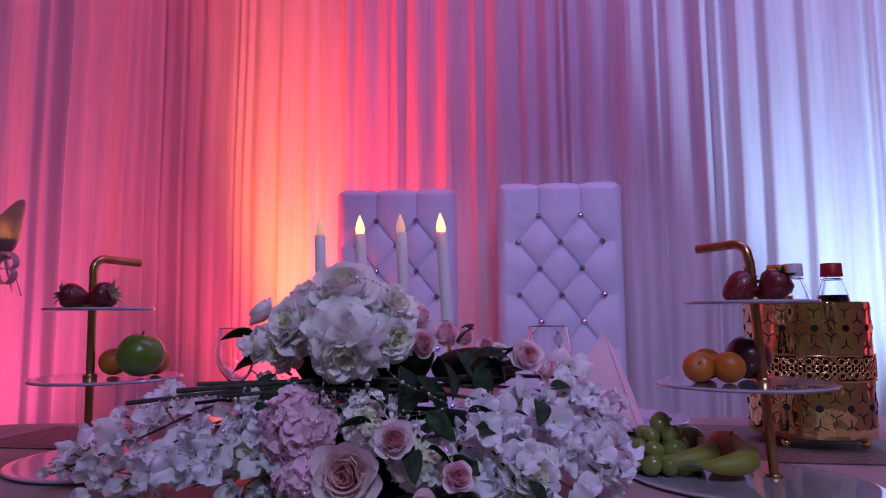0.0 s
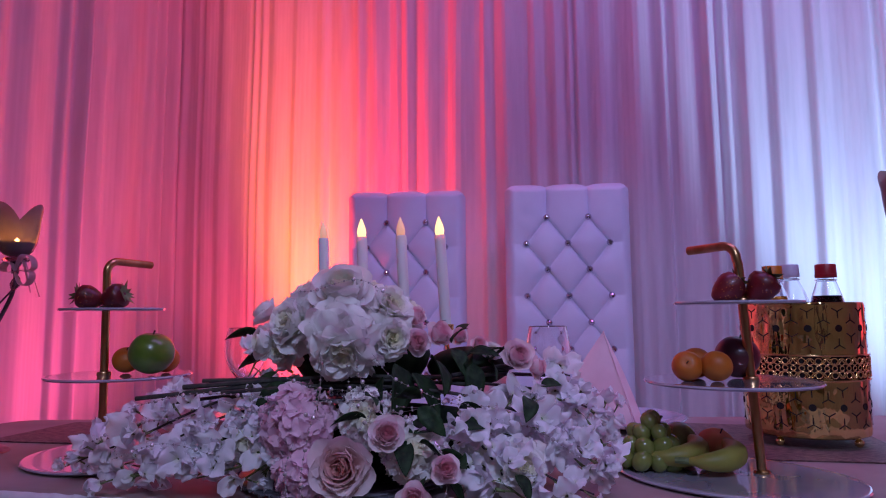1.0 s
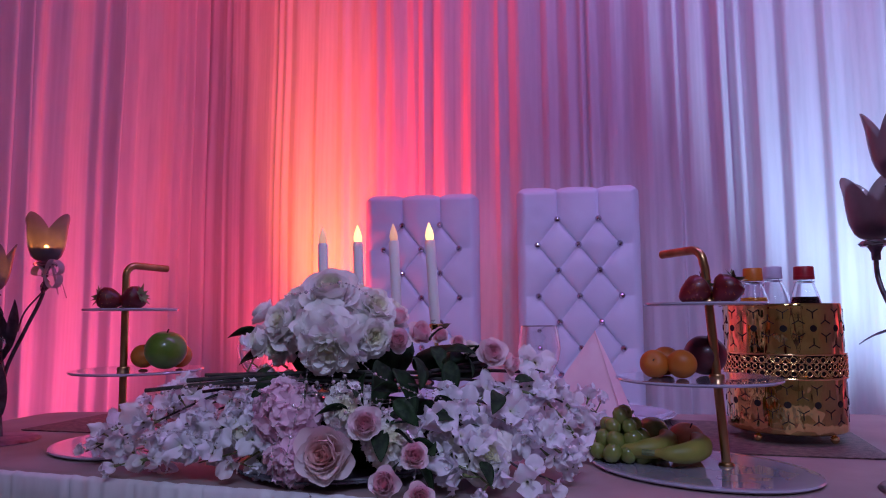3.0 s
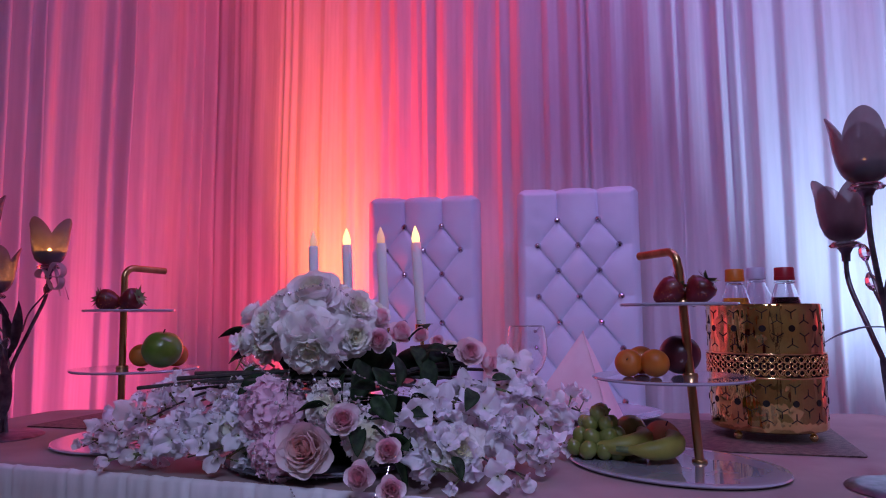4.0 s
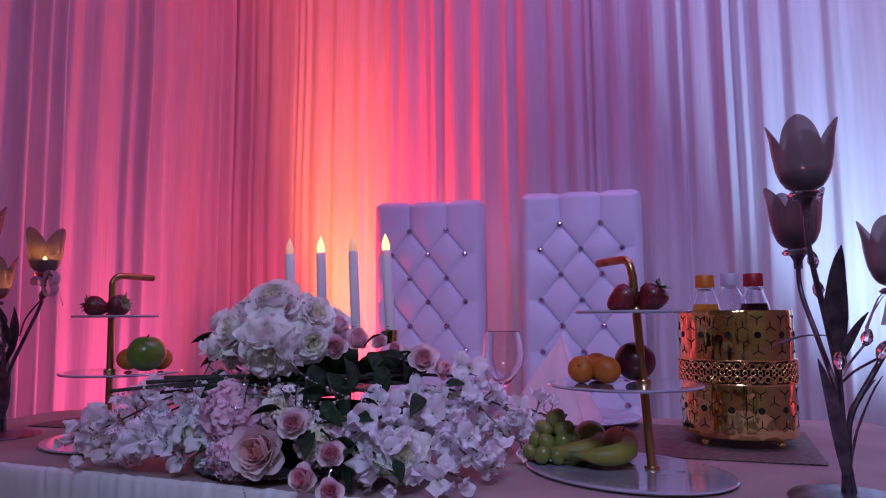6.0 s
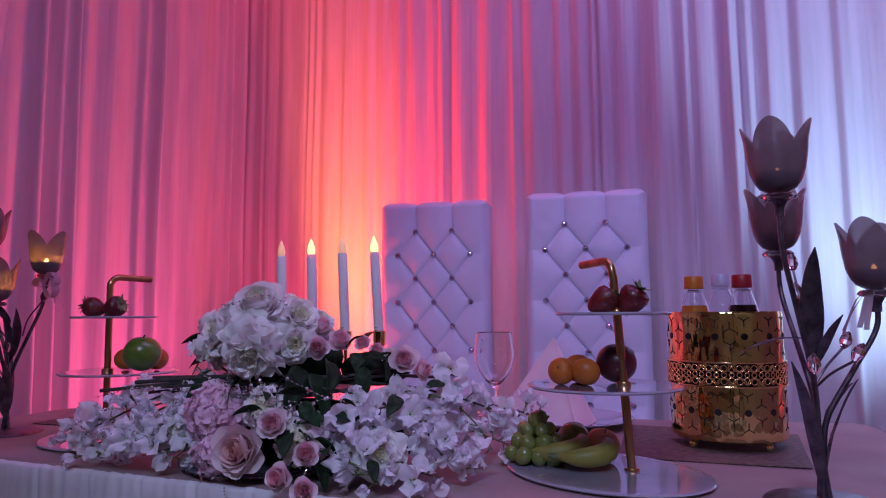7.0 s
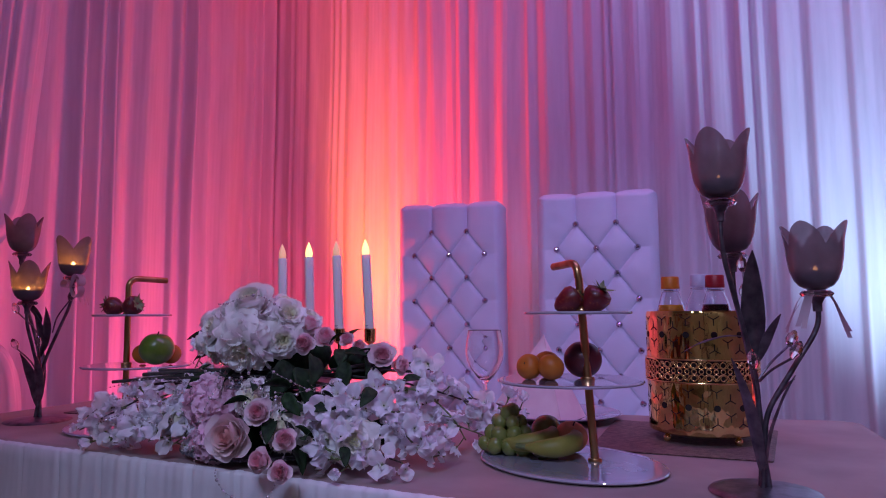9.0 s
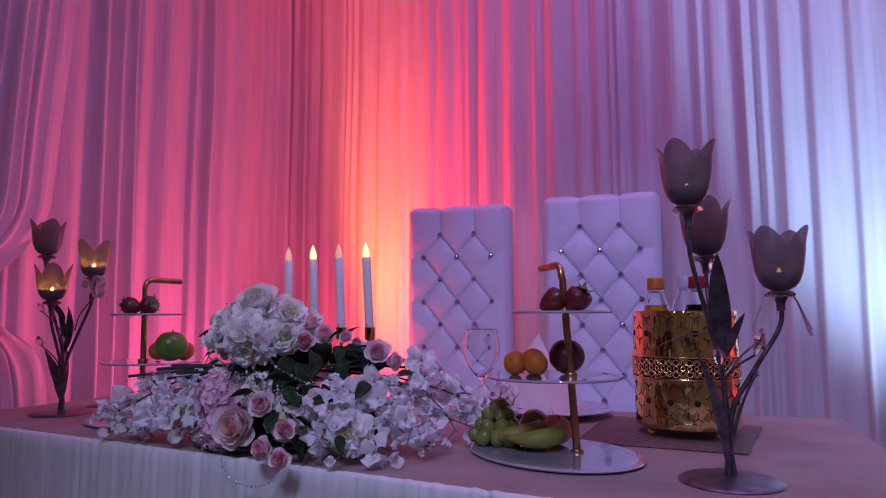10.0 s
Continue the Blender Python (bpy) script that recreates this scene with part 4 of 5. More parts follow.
def tulip_holder(at, cups, leaves, buds, ribbons, label, bows=()):
    """cups: (x, y, height of the cup's foot, turn, lit); leaves: (height, heading, pitch, length, width)."""
    ob = thing("tulip_candle_holder", at, 0, label, "candle holder", "two tulip candle holders")
    part("base", lathe([(0, 0.010), (0.02, 0.0095), (0.060, 0.007), (0.074, 0.004), (0.077, 0.001), (0.075, 0.0), (0, 0.0)], 56), PEWTER, ob, "round dark metal base")
    for k, (x, y, z, turn, lit) in enumerate(cups):
        a = 2 * math.pi * k / 3
        foot = Vector((0.007 * math.cos(a), 0.007 * math.sin(a), 0.006))
        pts = bend([foot, (x * 0.03, y * 0.03, z * 0.20), (x * 0.12, y * 0.12, z * 0.40), (x * 0.55, y * 0.55, z * 0.62), (x * 0.97, y * 0.97, z * 0.83), (x, y, z - 0.004)], 7)
        part("stem", tube(pts, 0.0042, 10, 0.85), PEWTER, ob)
        part("socket", lathe([(0, 0), (0.0062, 0), (0.0066, 0.012), (0.0105, 0.020), (0.014, 0.022), (0, 0.024)], 20), PEWTER, ob, m=pose(x, y, z - 0.026))
        part("crystal_collar", lathe([(0.004, 0.0), (0.020, 0.002), (0.0235, 0.006), (0.019, 0.0105), (0.006, 0.012)], 12), CRYSTAL, ob, "faceted clear collar", smooth=False, m=pose(x, y, z - 0.006))
        cup = part("cup", CUP_MESH, None, ob, "smoky tulip-shaped glass cup", m=pose(x, y, z + 0.004, 0, 0, turn) @ Matrix.Diagonal((0.86, 0.86, 0.95, 1)))
        part("tealight", lathe([(0, 0.010), (0.0255, 0.010), (0.0330, 0.029), (0.0320, 0.0305), (0.0295, 0.028), (0, 0.028)], 36), BLACK, cup, "black tealight tin")
        if lit:
            flame_mat = TEA_FLAME if lit > 1 else TEA_FLAME_LOW
            bm = lathe([(0, 0.028), (0.0028, 0.0295), (0.0042, 0.0325), (0.0032, 0.036), (0.0, 0.040)], 12)
            fl = new("flame", mesh_of("flame", bm, flame_mat))
            fl.parent = cup
            tagged(fl, "small warm tealight flame")
    for z, head, pitch, length, width, *tilt in leaves:
        bm = leaf_bm(length, width, 0.45 if pitch > 40 else 0.7, 0.3, head)
        part("leaf", bm, PEWTER, ob, "dark metal leaf", m=pose(0, 0, z, 0, tilt[0] if tilt else 0, 0) @ pose(0, 0, 0, 0, 0, head) @ pose(0.004, 0, 0, 0, -pitch, 0))
    for x, y, z, x1, y1, z1 in buds:
        part("bud_stem", tube(bend([(x, y, z), ((x + x1) / 2 * 0.8, (y + y1) / 2 * 0.8, (z + z1) / 2), (x1, y1, z1)], 5), 0.0018, 6), PEWTER, ob)
        way = Vector((x1 - x, y1 - y, z1 - z)) + Vector((0, 0, 0.05))
        part("crystal_bud", lathe([(0, 0), (0.0045, 0.004), (0.0085, 0.013), (0.0075, 0.021), (0.004, 0.028), (0, 0.031)], 8), CRYSTAL, ob, "clear crystal bud", smooth=False, m=aim((x1, y1, z1 - 0.002), way))
    for x, y, z, heading, n in ribbons:
        rng = random.Random(int(heading))
        for k in range(n):
            a = radians(heading) + rng.uniform(-0.7, 0.7)
            l = rng.uniform(0.045, 0.075)
            bm = bmesh.new()
            rows = []
            for i in range(7):
                t = i / 6
                p = Vector((math.cos(a) * (0.012 + 0.03 * t ** 0.8), math.sin(a) * (0.012 + 0.03 * t ** 0.8), -l * t ** 1.3 + 0.003 * math.sin(6 * t + k)))
                sd = Vector((-math.sin(a + 0.6 * t), math.cos(a + 0.6 * t), 0)) * 0.0035
                rows.append((bm.verts.new(p - sd), bm.verts.new(p + sd)))
            for p, q in zip(rows, rows[1:]):
                bm.faces.new((p[0], p[1], q[1], q[0]))
            part("ribbon", bm, RIBBON, ob, "sheer pale ribbon tail", m=pose(x, y, z))
    for x, y, z in bows:
        for lift, size in ((35, 0.040), (-30, 0.036), (150, 0.024)):
            way = Vector((math.cos(radians(lift)), 0, math.sin(radians(lift))))
            over = Vector((-way.z, 0, way.x))
            bm = bmesh.new()
            rows = []
            for i in range(17):
                t = i / 16
                p = way * size * math.sin(math.pi * t) + over * size * 0.42 * math.sin(2 * math.pi * t)
                w = Vector((0, 0.011 * (0.35 + 0.65 * math.sin(math.pi * t)), 0))
                rows.append((bm.verts.new(p - w), bm.verts.new(p + w)))
            for p, q in zip(rows, rows[1:]):
                bm.faces.new((p[0], p[1], q[1], q[0]))
            part("bow_loop", bm, RIBBON, ob, "sheer pale organza bow", m=pose(x, y, z))
    return ob


tulip_holder((0.727, 0.868, TABLE_Z + 0.0005),
             [(-0.050, -0.048, 0.420, 20, 1), (-0.012, 0.100, 0.354, 50, 0), (0.085, 0.006, 0.288, 10, 1)],
             [(0.195, 275, 84, 0.165, 0.0160, -6), (0.190, 285, 80, 0.080, 0.0065, 14), (0.02, 225, 88, 0.185, 0.0100, -2), (0.03, 330, 87, 0.150, 0.0065, 2), (0.225, 186, 8, 0.105, 0.0045), (0.10, 15, 66, 0.080, 0.006)],
             [(0, 0, 0.16, 0.040, -0.02, 0.195), (-0.01, 0, 0.2, -0.005, 0.055, 0.325), (0, 0, 0.12, -0.012, -0.03, 0.18), (0, 0.01, 0.16, 0.052, 0.045, 0.21), (0, 0, 0.2, -0.005, 0.04, 0.28)],
             [(0.085, 0.006, 0.288, 200, 4), (0.085, 0.006, 0.288, 330, 2)],
             "dark metal tulip candle holder with three smoky glass cups")
tulip_holder((-0.888, 1.188, TABLE_Z + 0.0005),
             [(-0.095, 0.015, 0.424, 15, 0), (0.080, 0.004, 0.358, 40, 2), (0.0, -0.050, 0.294, 0, 2)],
             [(0.165, 275, 80, 0.150, 0.0125, 27), (0.155, 262, 84, 0.130, 0.0150, 10), (0.03, 275, 86, 0.150, 0.0150, -9), (0.04, 285, 84, 0.14, 0.0120, 7), (0.245, 255, 84, 0.085, 0.0110, -30), (0.05, 130, 82, 0.13, 0.010)],
             [(0, 0, 0.12, 0.020, -0.03, 0.185), (-0.01, 0, 0.12, -0.045, -0.03, 0.180), (0.03, 0, 0.22, 0.082, -0.005, 0.30), (0, 0.0, 0.2, -0.048, -0.03, 0.27)],
             [(0.080, 0.004, 0.358, 350, 3)],
             "dark metal tulip candle holder with lit smoky glass cups", [(0.090, -0.012, 0.335)])


# ---- candelabra and candles ----
HOLD = [(-0.218, 1.195), (-0.142, 1.180), (-0.066, 1.166), (0.008, 1.161)]
cand = thing("candelabra", (-0.105, 1.178, TABLE_Z + 0.0005), 0, "gold candelabra with four cups, standing behind the flowers", "candelabra")
part("base", lathe([(0, 0.012), (0.02, 0.011), (0.055, 0.006), (0.058, 0.0), (0, 0.0)], 40), GOLD, cand)
part("column", lathe([(0.008, 0.008), (0.010, 0.03), (0.006, 0.06), (0.009, 0.09), (0.006, 0.12), (0.008, 0.165), (0, 0.168)], 20), GOLD, cand)
for x, y in HOLD:
    dx, dy = x + 0.105, y - 1.178
    part("arm", tube(bend([(0, 0, 0.13), (dx * 0.5, dy * 0.5, 0.125), (dx, dy, 0.15), (dx, dy, 0.20)], 6), 0.004, 8), GOLD, cand)
    part("candle_cup", lathe([(0, 0.198), (0.006, 0.198), (0.0125, 0.204), (0.0128, 0.228), (0.0135, 0.230), (0.0122, 0.231), (0.0112, 0.228), (0.0112, 0.208), (0, 0.207)], 28), GOLD, cand, "polished gold candle cup", m=pose(dx, dy, 0))
for k, ((x, y), lean) in enumerate(zip(HOLD, (-1.6, -2.0, -2.6, -3.4))):
    can = thing("led_candle", (x, y, TABLE_Z + 0.208), 0, "white battery taper candle with a %s flame bulb" % ("softly lit" if k in (0, 2) else "bright"), "candle", "four candles in the candelabra")
    can.rotation_euler = (0, radians(lean), 0)
    part("taper", lathe([(0, 0), (0.0100, 0), (0.0100, 0.183), (0.0092, 0.1855), (0.007, 0.184), (0, 0.183)], 32), CANDLE, can)
    part("bulb", lathe([(0.0045, 0.181), (0.0075, 0.187), (0.0084, 0.194), (0.0068, 0.203), (0.0036, 0.212), (0.0010, 0.219), (0, 0.2195)], 20), FLAME_DIM if k in (0, 2) else FLAME, can, "flame-shaped lamp bulb")
    for row, (z, w) in enumerate(((0.030, 8), (0.027, 6), (0.024, 9))):
        bm = bmesh.new()
        rows = [[bm.verts.new((0.01012 * math.sin(a), -0.01012 * math.cos(a), z + dz)) for a in [radians(-40 + w * 6 * i / 6) for i in range(7)]] for dz in (0, 0.0013)]
        for i in range(6):
            bm.faces.new((rows[0][i], rows[0][i + 1], rows[1][i + 1], rows[1][i]))
        part("print_bar", bm, PRINT, can)


# ---- flower trays ----
def tray(at, r, label, pedestal=0.0):
    prof = [(0, 0.0), (0.62, 0.0), (0.68, 0.002), (0.97, 0.009), (1.0, 0.011), (0.99, 0.0125), (0.68, 0.0055), (0.62, 0.0035), (0, 0.0035)]
    ob = thing("silver_tray", at, 0, label, "tray", "stacked silver trays")
    part("dish", lathe([(a * r, b) for a, b in prof], 72), SILVER, ob)
    bm = bmesh.new()
    for k in range(72):
        a = 2 * math.pi * k / 72
        bmesh.ops.create_icosphere(bm, subdivisions=1, radius=0.0028, matrix=Matrix.Translation((r * math.cos(a), r * math.sin(a), 0.0115)))
    part("beaded_rim", bm, SILVER, ob)
    for k in range(3):
        part("rim_groove", lathe([(r * (0.74 + 0.07 * k) - 0.001, 0.0052 + 0.0018 * k), (r * (0.74 + 0.07 * k), 0.0078 + 0.0018 * k), (r * (0.74 + 0.07 * k) + 0.001, 0.0052 + 0.0018 * k)], 64), SILVER, ob)
    if pedestal:
        part("pedestal", lathe([(0.05, -pedestal), (0.045, -pedestal + 0.006), (0.014, -pedestal + 0.02), (0.012, -0.03), (0.03, -0.004), (0.032, 0.0), (0, 0.001)], 32), SILVER, ob)
    return ob


tray((-0.135, 1.005, TABLE_Z + 0.0005), 0.170, "round silver charger with a beaded rim under the flowers")
tray((-0.125, 1.010, TABLE_Z + 0.122), 0.140, "raised round silver tray holding the upper flowers", 0.117)


# ---- flowers ----
def petal_into(bm, ang, r0, z0, length, width, tilt, curl, cup, ruffle, rng, nu=8, nv=8, flare=0.0, blunt=False):
    seed = rng.uniform(0, 100)
    ca, sa = math.cos(ang), math.sin(ang)
    r, z = r0, z0
    grid = []
    for j in range(nv + 1):
        v = j / nv
        phi = tilt + curl * v + flare * max(0.0, v - 0.72)
        if j:
            r += length / nv * math.sin(phi)
            z += length / nv * math.cos(phi)
        w = width * (math.sin(math.pi * (0.12 + 0.58 * v)) ** 0.6 if blunt else math.sin(math.pi * (0.10 + 0.72 * v)) ** 0.7)
        row = []
        for i in range(nu + 1):
            u = 2 * i / nu - 1
            back = cup * u * u * w
            short = (0.30 * u ** 4 if blunt else 0.20 * u * u) * length * max(0.0, v - 0.5) * 2
            rr = r - math.cos(phi) * back - math.sin(phi) * short
            zz = z + math.sin(phi) * back - math.cos(phi) * short
            q = ruffle * v * v * length * (noise.noise((u * 1.25 + seed, v * 0.9, seed)) + 0.30 * v * noise.noise((u * 4.5 + seed, v * 2.0, seed)))
            rr, zz = rr + math.cos(phi) * q, zz - math.sin(phi) * q
            row.append(bm.verts.new((rr * ca - u * w * sa, rr * sa + u * w * ca, zz)))
        grid.append(row)
    for a, b in zip(grid, grid[1:]):
        for i in range(nu):
            bm.faces.new((a[i], a[i + 1], b[i + 1], b[i]))


def rose_mesh(name, R_, mat, seed, layers, ruffle=0.25, wrap=False):
    rng = random.Random(seed)
    bm = bmesh.new()
    for k, (n, tilt, curl, ln, wd, r0, z0) in enumerate(layers):
        for i in range(n):
            a = 2 * math.pi * (i + 0.37 * k + rng.uniform(-0.1, 0.1)) / n
            petal_into(bm, a, r0 * R_, z0 * R_, ln * R_ * rng.uniform(0.92, 1.08), wd * R_, radians(tilt + rng.uniform(-6, 6)), radians(curl + rng.uniform(-12, 12)), (0.80 if tilt < 40 else 0.55) if wrap else (0.42 if tilt < 40 else 0.30), ruffle, rng, flare=rng.uniform(0.2, 1.3) if wrap else rng.uniform(0.8, 3.2), blunt=True)
    bmesh.ops.create_icosphere(bm, subdivisions=2, radius=R_ * 0.24, matrix=Matrix.Translation((0, 0, R_ * 0.16)))
    me = mesh_of(name, bm, mat, True, None)
    return me


ROSE = [(3, 4, -10, 0.64, 0.18, 0.04, 0.10), (4, 10, -14, 0.72, 0.30, 0.08, 0.08), (4, 18, -20, 0.80, 0.42, 0.12, 0.05), (5, 26, -28, 0.88, 0.52, 0.16, 0.02), (5, 36, -34, 0.95, 0.60, 0.19, -0.03), (6, 48, -38, 1.00, 0.64, 0.21, -0.08), (6, 66, -36, 1.02, 0.64, 0.21, -0.14)]
BUD = [(3, 4, -10, 0.82, 0.22, 0.04, 0.08), (3, 10, -16, 0.92, 0.38, 0.08, 0.04), (4, 18, -24, 1.00, 0.52, 0.13, 0.0), (5, 28, -34, 1.08, 0.62, 0.17, -0.05), (5, 40, -38, 1.10, 0.66, 0.20, -0.10), (4, 66, -26, 0.94, 0.60, 0.20, -0.16)]
PEONY = [(4, 4, -6, 0.56, 0.22, 0.04, 0.10), (5, 16, -12, 0.66, 0.32, 0.06, 0.06), (6, 28, -16, 0.78, 0.40, 0.08, 0.02), (7, 40, -16, 0.90, 0.46, 0.10, -0.04), (7, 54, -10, 1.00, 0.50, 0.12, -0.10), (7, 70, -4, 1.06, 0.52, 0.12, -0.18), (7, 90, 6, 1.02, 0.52, 0.12, -0.26)]
OPEN = [(6, 6, 10, 0.30, 0.12, 0.04, 0.06), (6, 30, -6, 0.62, 0.34, 0.08, 0.04), (7, 46, -4, 0.86, 0.42, 0.10, 0.0), (8, 60, 0, 1.00, 0.46, 0.12, -0.06), (8, 76, 6, 1.06, 0.48, 0.12, -0.14), (7, 94, 10, 1.04, 0.48, 0.12, -0.22)]


def blossom_mesh(seed):
    rng = random.Random(seed)
    bm = bmesh.new()
    n = rng.choice((2, 3, 3, 4))
    for i in range(n):
        petal_into(bm, 2 * math.pi * (i + rng.uniform(-0.25, 0.25)) / n, 0.001, 0.0, 0.036 * rng.uniform(0.8, 1.15), 0.0175 * rng.uniform(0.85, 1.15), radians(rng.uniform(8, 55)), radians(rng.uniform(-5, 65)), rng.uniform(-0.15, 0.25), 0.62, rng, 8, 7, flare=rng.uniform(0, 2.5))
    for i in range(2):
        petal_into(bm, rng.uniform(0, 6.28), 0.001, 0.001, 0.020 * rng.uniform(0.8, 1.1), 0.011, radians(rng.uniform(0, 25)), radians(rng.uniform(-10, 35)), 0.5, 0.45, rng, 5, 5)
    for i in range(4):
        petal_into(bm, 1.57 * i, 0.0014, -0.004, 0.010, 0.0028, radians(25), radians(20), 0.3, 0.1, rng, 2, 2)
    tube_into(bm, [(0, 0, -0.014), (0, 0, 0.001)], 0.0018, 5, 1.7)
    me = mesh_of("blossom", bm, [BLOSSOM, SEPAL], True, None)
    faces = len(me.polygons)
    for p in list(me.polygons)[faces - 23:]:
        p.material_index = 1
    return me


def hydrangea_mesh(name, R_, mat, seed, count):
    rng = random.Random(seed)
    bm = bmesh.new()
    for k in range(count):
        z = 1 - 1.55 * (k + 0.5) / count
        a = k * 2.39996
        q = Vector((math.sqrt(max(0, 1 - z * z)) * math.cos(a), math.sqrt(max(0, 1 - z * z)) * math.sin(a), z))
        b = bmesh.new()
        for i in range(4):
            petal_into(b, math.pi / 2 * i + 0.6, 0.0005, 0, R_ * 0.30, R_ * 0.18, radians(58 + rng.uniform(-22, 18)), radians(25), 0.25, 0.6, rng, 3, 3)
        m = aim(q * R_ * rng.uniform(0.78, 1.0), q + Vector((rng.uniform(-0.3, 0.3), rng.uniform(-0.3, 0.3), rng.uniform(-0.3, 0.3))), rng.uniform(0, 90))
        bmesh.ops.transform(b, matrix=m, verts=b.verts)
        t = bpy.data.meshes.new("tmp")
        b.to_mesh(t)
        b.free()
        bm.from_mesh(t)
        bpy.data.meshes.remove(t)
    bmesh.ops.create_icosphere(bm, subdivisions=2, radius=R_ * 0.66)
    return mesh_of(name, bm, mat, True, None)


OX, OY, OZ = -0.12, 0.95, TABLE_Z + 0.126
bouquet = thing("flower_arrangement", (OX, OY, OZ), 0, "white and pink silk flower arrangement with dark leaves and pearls", "flowers")


def bloom(name, mesh, at, way, spin=0.0, scale=1.0, label=""):
    return part(name, mesh, None, bouquet, label, m=aim((at[0] - OX, at[1] - OY, at[2] - OZ), way, spin, scale))


W1 = rose_mesh("white_rose", 0.050, WHITE_PETAL, 1, ROSE, 0.16, True)
W2 = rose_mesh("white_peony", 0.056, WHITE_PETAL, 2, PEONY, 0.34)
W3 = rose_mesh("white_peony", 0.046, WHITE_PETAL, 3, PEONY, 0.38)
W4 = rose_mesh("open_white_flower", 0.058, WHITE_PETAL, 4, OPEN, 0.32)
W5 = rose_mesh("open_white_flower", 0.056, WHITE_PETAL, 14, OPEN, 0.46)
P1 = rose_mesh("pink_rose", 0.026, PINK_PETAL, 5, BUD, 0.12, True)
P2 = rose_mesh("pink_rose", 0.026, PINK_PETAL, 6, BUD, 0.14, True)
P3 = rose_mesh("pink_rose", 0.030, PINK_PETAL, 7, ROSE, 0.12, True)
BIG = rose_mesh("peach_rose", 0.056, PEACH_PETAL, 8, ROSE, 0.13, True)
H1 = hydrangea_mesh("pink_hydrangea", 0.052, HYDRA_PETAL, 9, 84)
H2 = hydrangea_mesh("white_hydrangea", 0.042, WHITE_PETAL, 10, 64)

bloom("white_rose", W1, (-0.138, 0.928, 1.010), (0.05, -0.72, 0.68), 20, 0.94, "full white rose crowning the arrangement")
bloom("open_white_flower", W4, (-0.136, 0.888, 0.962), (0.05, -0.97, 0.05), 0, 0.74, "wide open white flower with ruffled petals")
bloom("open_white_flower", W5, (-0.128, 0.882, 0.942), (0.05, -0.80, -0.55), 50, 0.80, "open white flower hanging forward")
bloom("white_peony", W3, (-0.073, 0.935, 0.990), (0.55, -0.6, 0.55), 10, 0.840, "ruffled white peony")
bloom("white_peony", W3, (-0.070, 0.915, 0.955), (0.45, -0.8, -0.1), 140, 0.714, "ruffled white peony")
bloom("white_peony", W2, (-0.205, 0.930, 0.972), (-0.5, -0.75, 0.35), 80, 0.722, "ruffled white peony")
bloom("white_peony", W3, (-0.195, 0.950, 1.008), (-0.45, -0.3, 0.8), 200, 0.672, "ruffled white peony")
bloom("white_peony", W3, (-0.225, 0.945, 0.938), (-0.5, -0.8, -0.1), 250, 0.630, "ruffled white peony")
bloom("white_rose", W1, (-0.250, 0.955, 0.945), (-0.7, -0.6, 0.15), 120, 0.578, "small white rose at the edge of the arrangement")
bloom("white_rose", W1, (-0.262, 0.985, 0.985), (-0.7, -0.2, 0.6), 70, 0.501, "small white rose at the edge of the arrangement")
bloom("white_peony", W2, (-0.13, 1.02, 0.985), (0.1, 0.6, 0.75), 30, 0.738, "ruffled white peony at the back")
bloom("white_peony", W3, (-0.098, 0.968, 1.008), (0.35, -0.25, 0.85), 30, 0.74, "ruffled white peony behind the top rose")
bloom("white_peony", W2, (-0.168, 0.972, 1.004), (-0.25, -0.15, 0.95), 160, 0.62, "ruffled white peony behind the top rose")
bloom("white_peony", W3, (-0.052, 0.968, 0.982), (0.6, -0.25, 0.7), 210, 0.70, "ruffled white peony above pink roses")
bloom("pink_rose", P1, (-0.032, 0.925, 0.945), (0.25, -0.9, 0.25), 10, 0.878)
bloom("pink_rose", P2, (-0.003, 0.945, 0.952), (0.55, -0.6, 0.5), 40, 0.878)
bloom("pink_rose", P2, (-0.035, 0.950, 0.975), (0.2, -0.4, 0.9), 80, 0.791)
bloom("pink_rose", P2, (0.030, 0.980, 0.948), (0.2, -0.7, 0.6), 60, 0.62)
bloom("pink_rose", P1, (0.060, 0.968, 0.938), (0.1, -0.8, 0.5), 10, 0.56)
bloom("white_rose", W1, (0.078, 0.985, 0.925), (0.3, -0.7, 0.6), 10, 0.34, "small white rose among the leaves")
bloom("pink_rose", P3, (0.112, 0.945, 0.922), (0.35, -0.85, 0.35), 0, 0.857)
bloom("pink_rose", P2, (0.138, 0.960, 0.905), (0.8, -0.5, 0.2), 100, 0.747)
bloom("pink_rose", P3, (-0.062, 0.825, 0.832), (0.1, -0.9, 0.35), 30, 0.840)
bloom("peach_rose", BIG, (-0.120, 0.838, 0.792), (0.02, -0.97, 0.12), 15, 0.745, "large peach-pink rose lying on the silver charger")
bloom("pink_rose", P1, (0.012, 0.775, 0.800), (0.2, -0.9, 0.35), 60, 0.808)
bloom("pink_rose", P2, (-0.022, 0.765, 0.768), (-0.1, -0.95, 0.25), 15, 0.878)
bloom("pink_rose", P1, (0.022, 0.742, 0.757), (0.25, -0.8, 0.3), 200, 0.791)
bloom("pink_rose", P1, (0.074, 0.912, 0.862), (0.2, -0.9, 0.3), 70, 0.747)
bloom("pink_hydrangea", H1, (-0.190, 0.885, 0.838), (-0.1, -0.95, 0.3), 0, 0.96, "pale pink hydrangea head")
bloom("pink_hydrangea", H1, (-0.172, 0.868, 0.780), (-0.1, -0.95, 0.0), 70, 0.80, "pale pink hydrangea head")
bloom("white_hydrangea", H2, (-0.095, 0.880, 0.845), (0.0, -0.95, 0.3), 0, 0.95, "white hydrangea head")
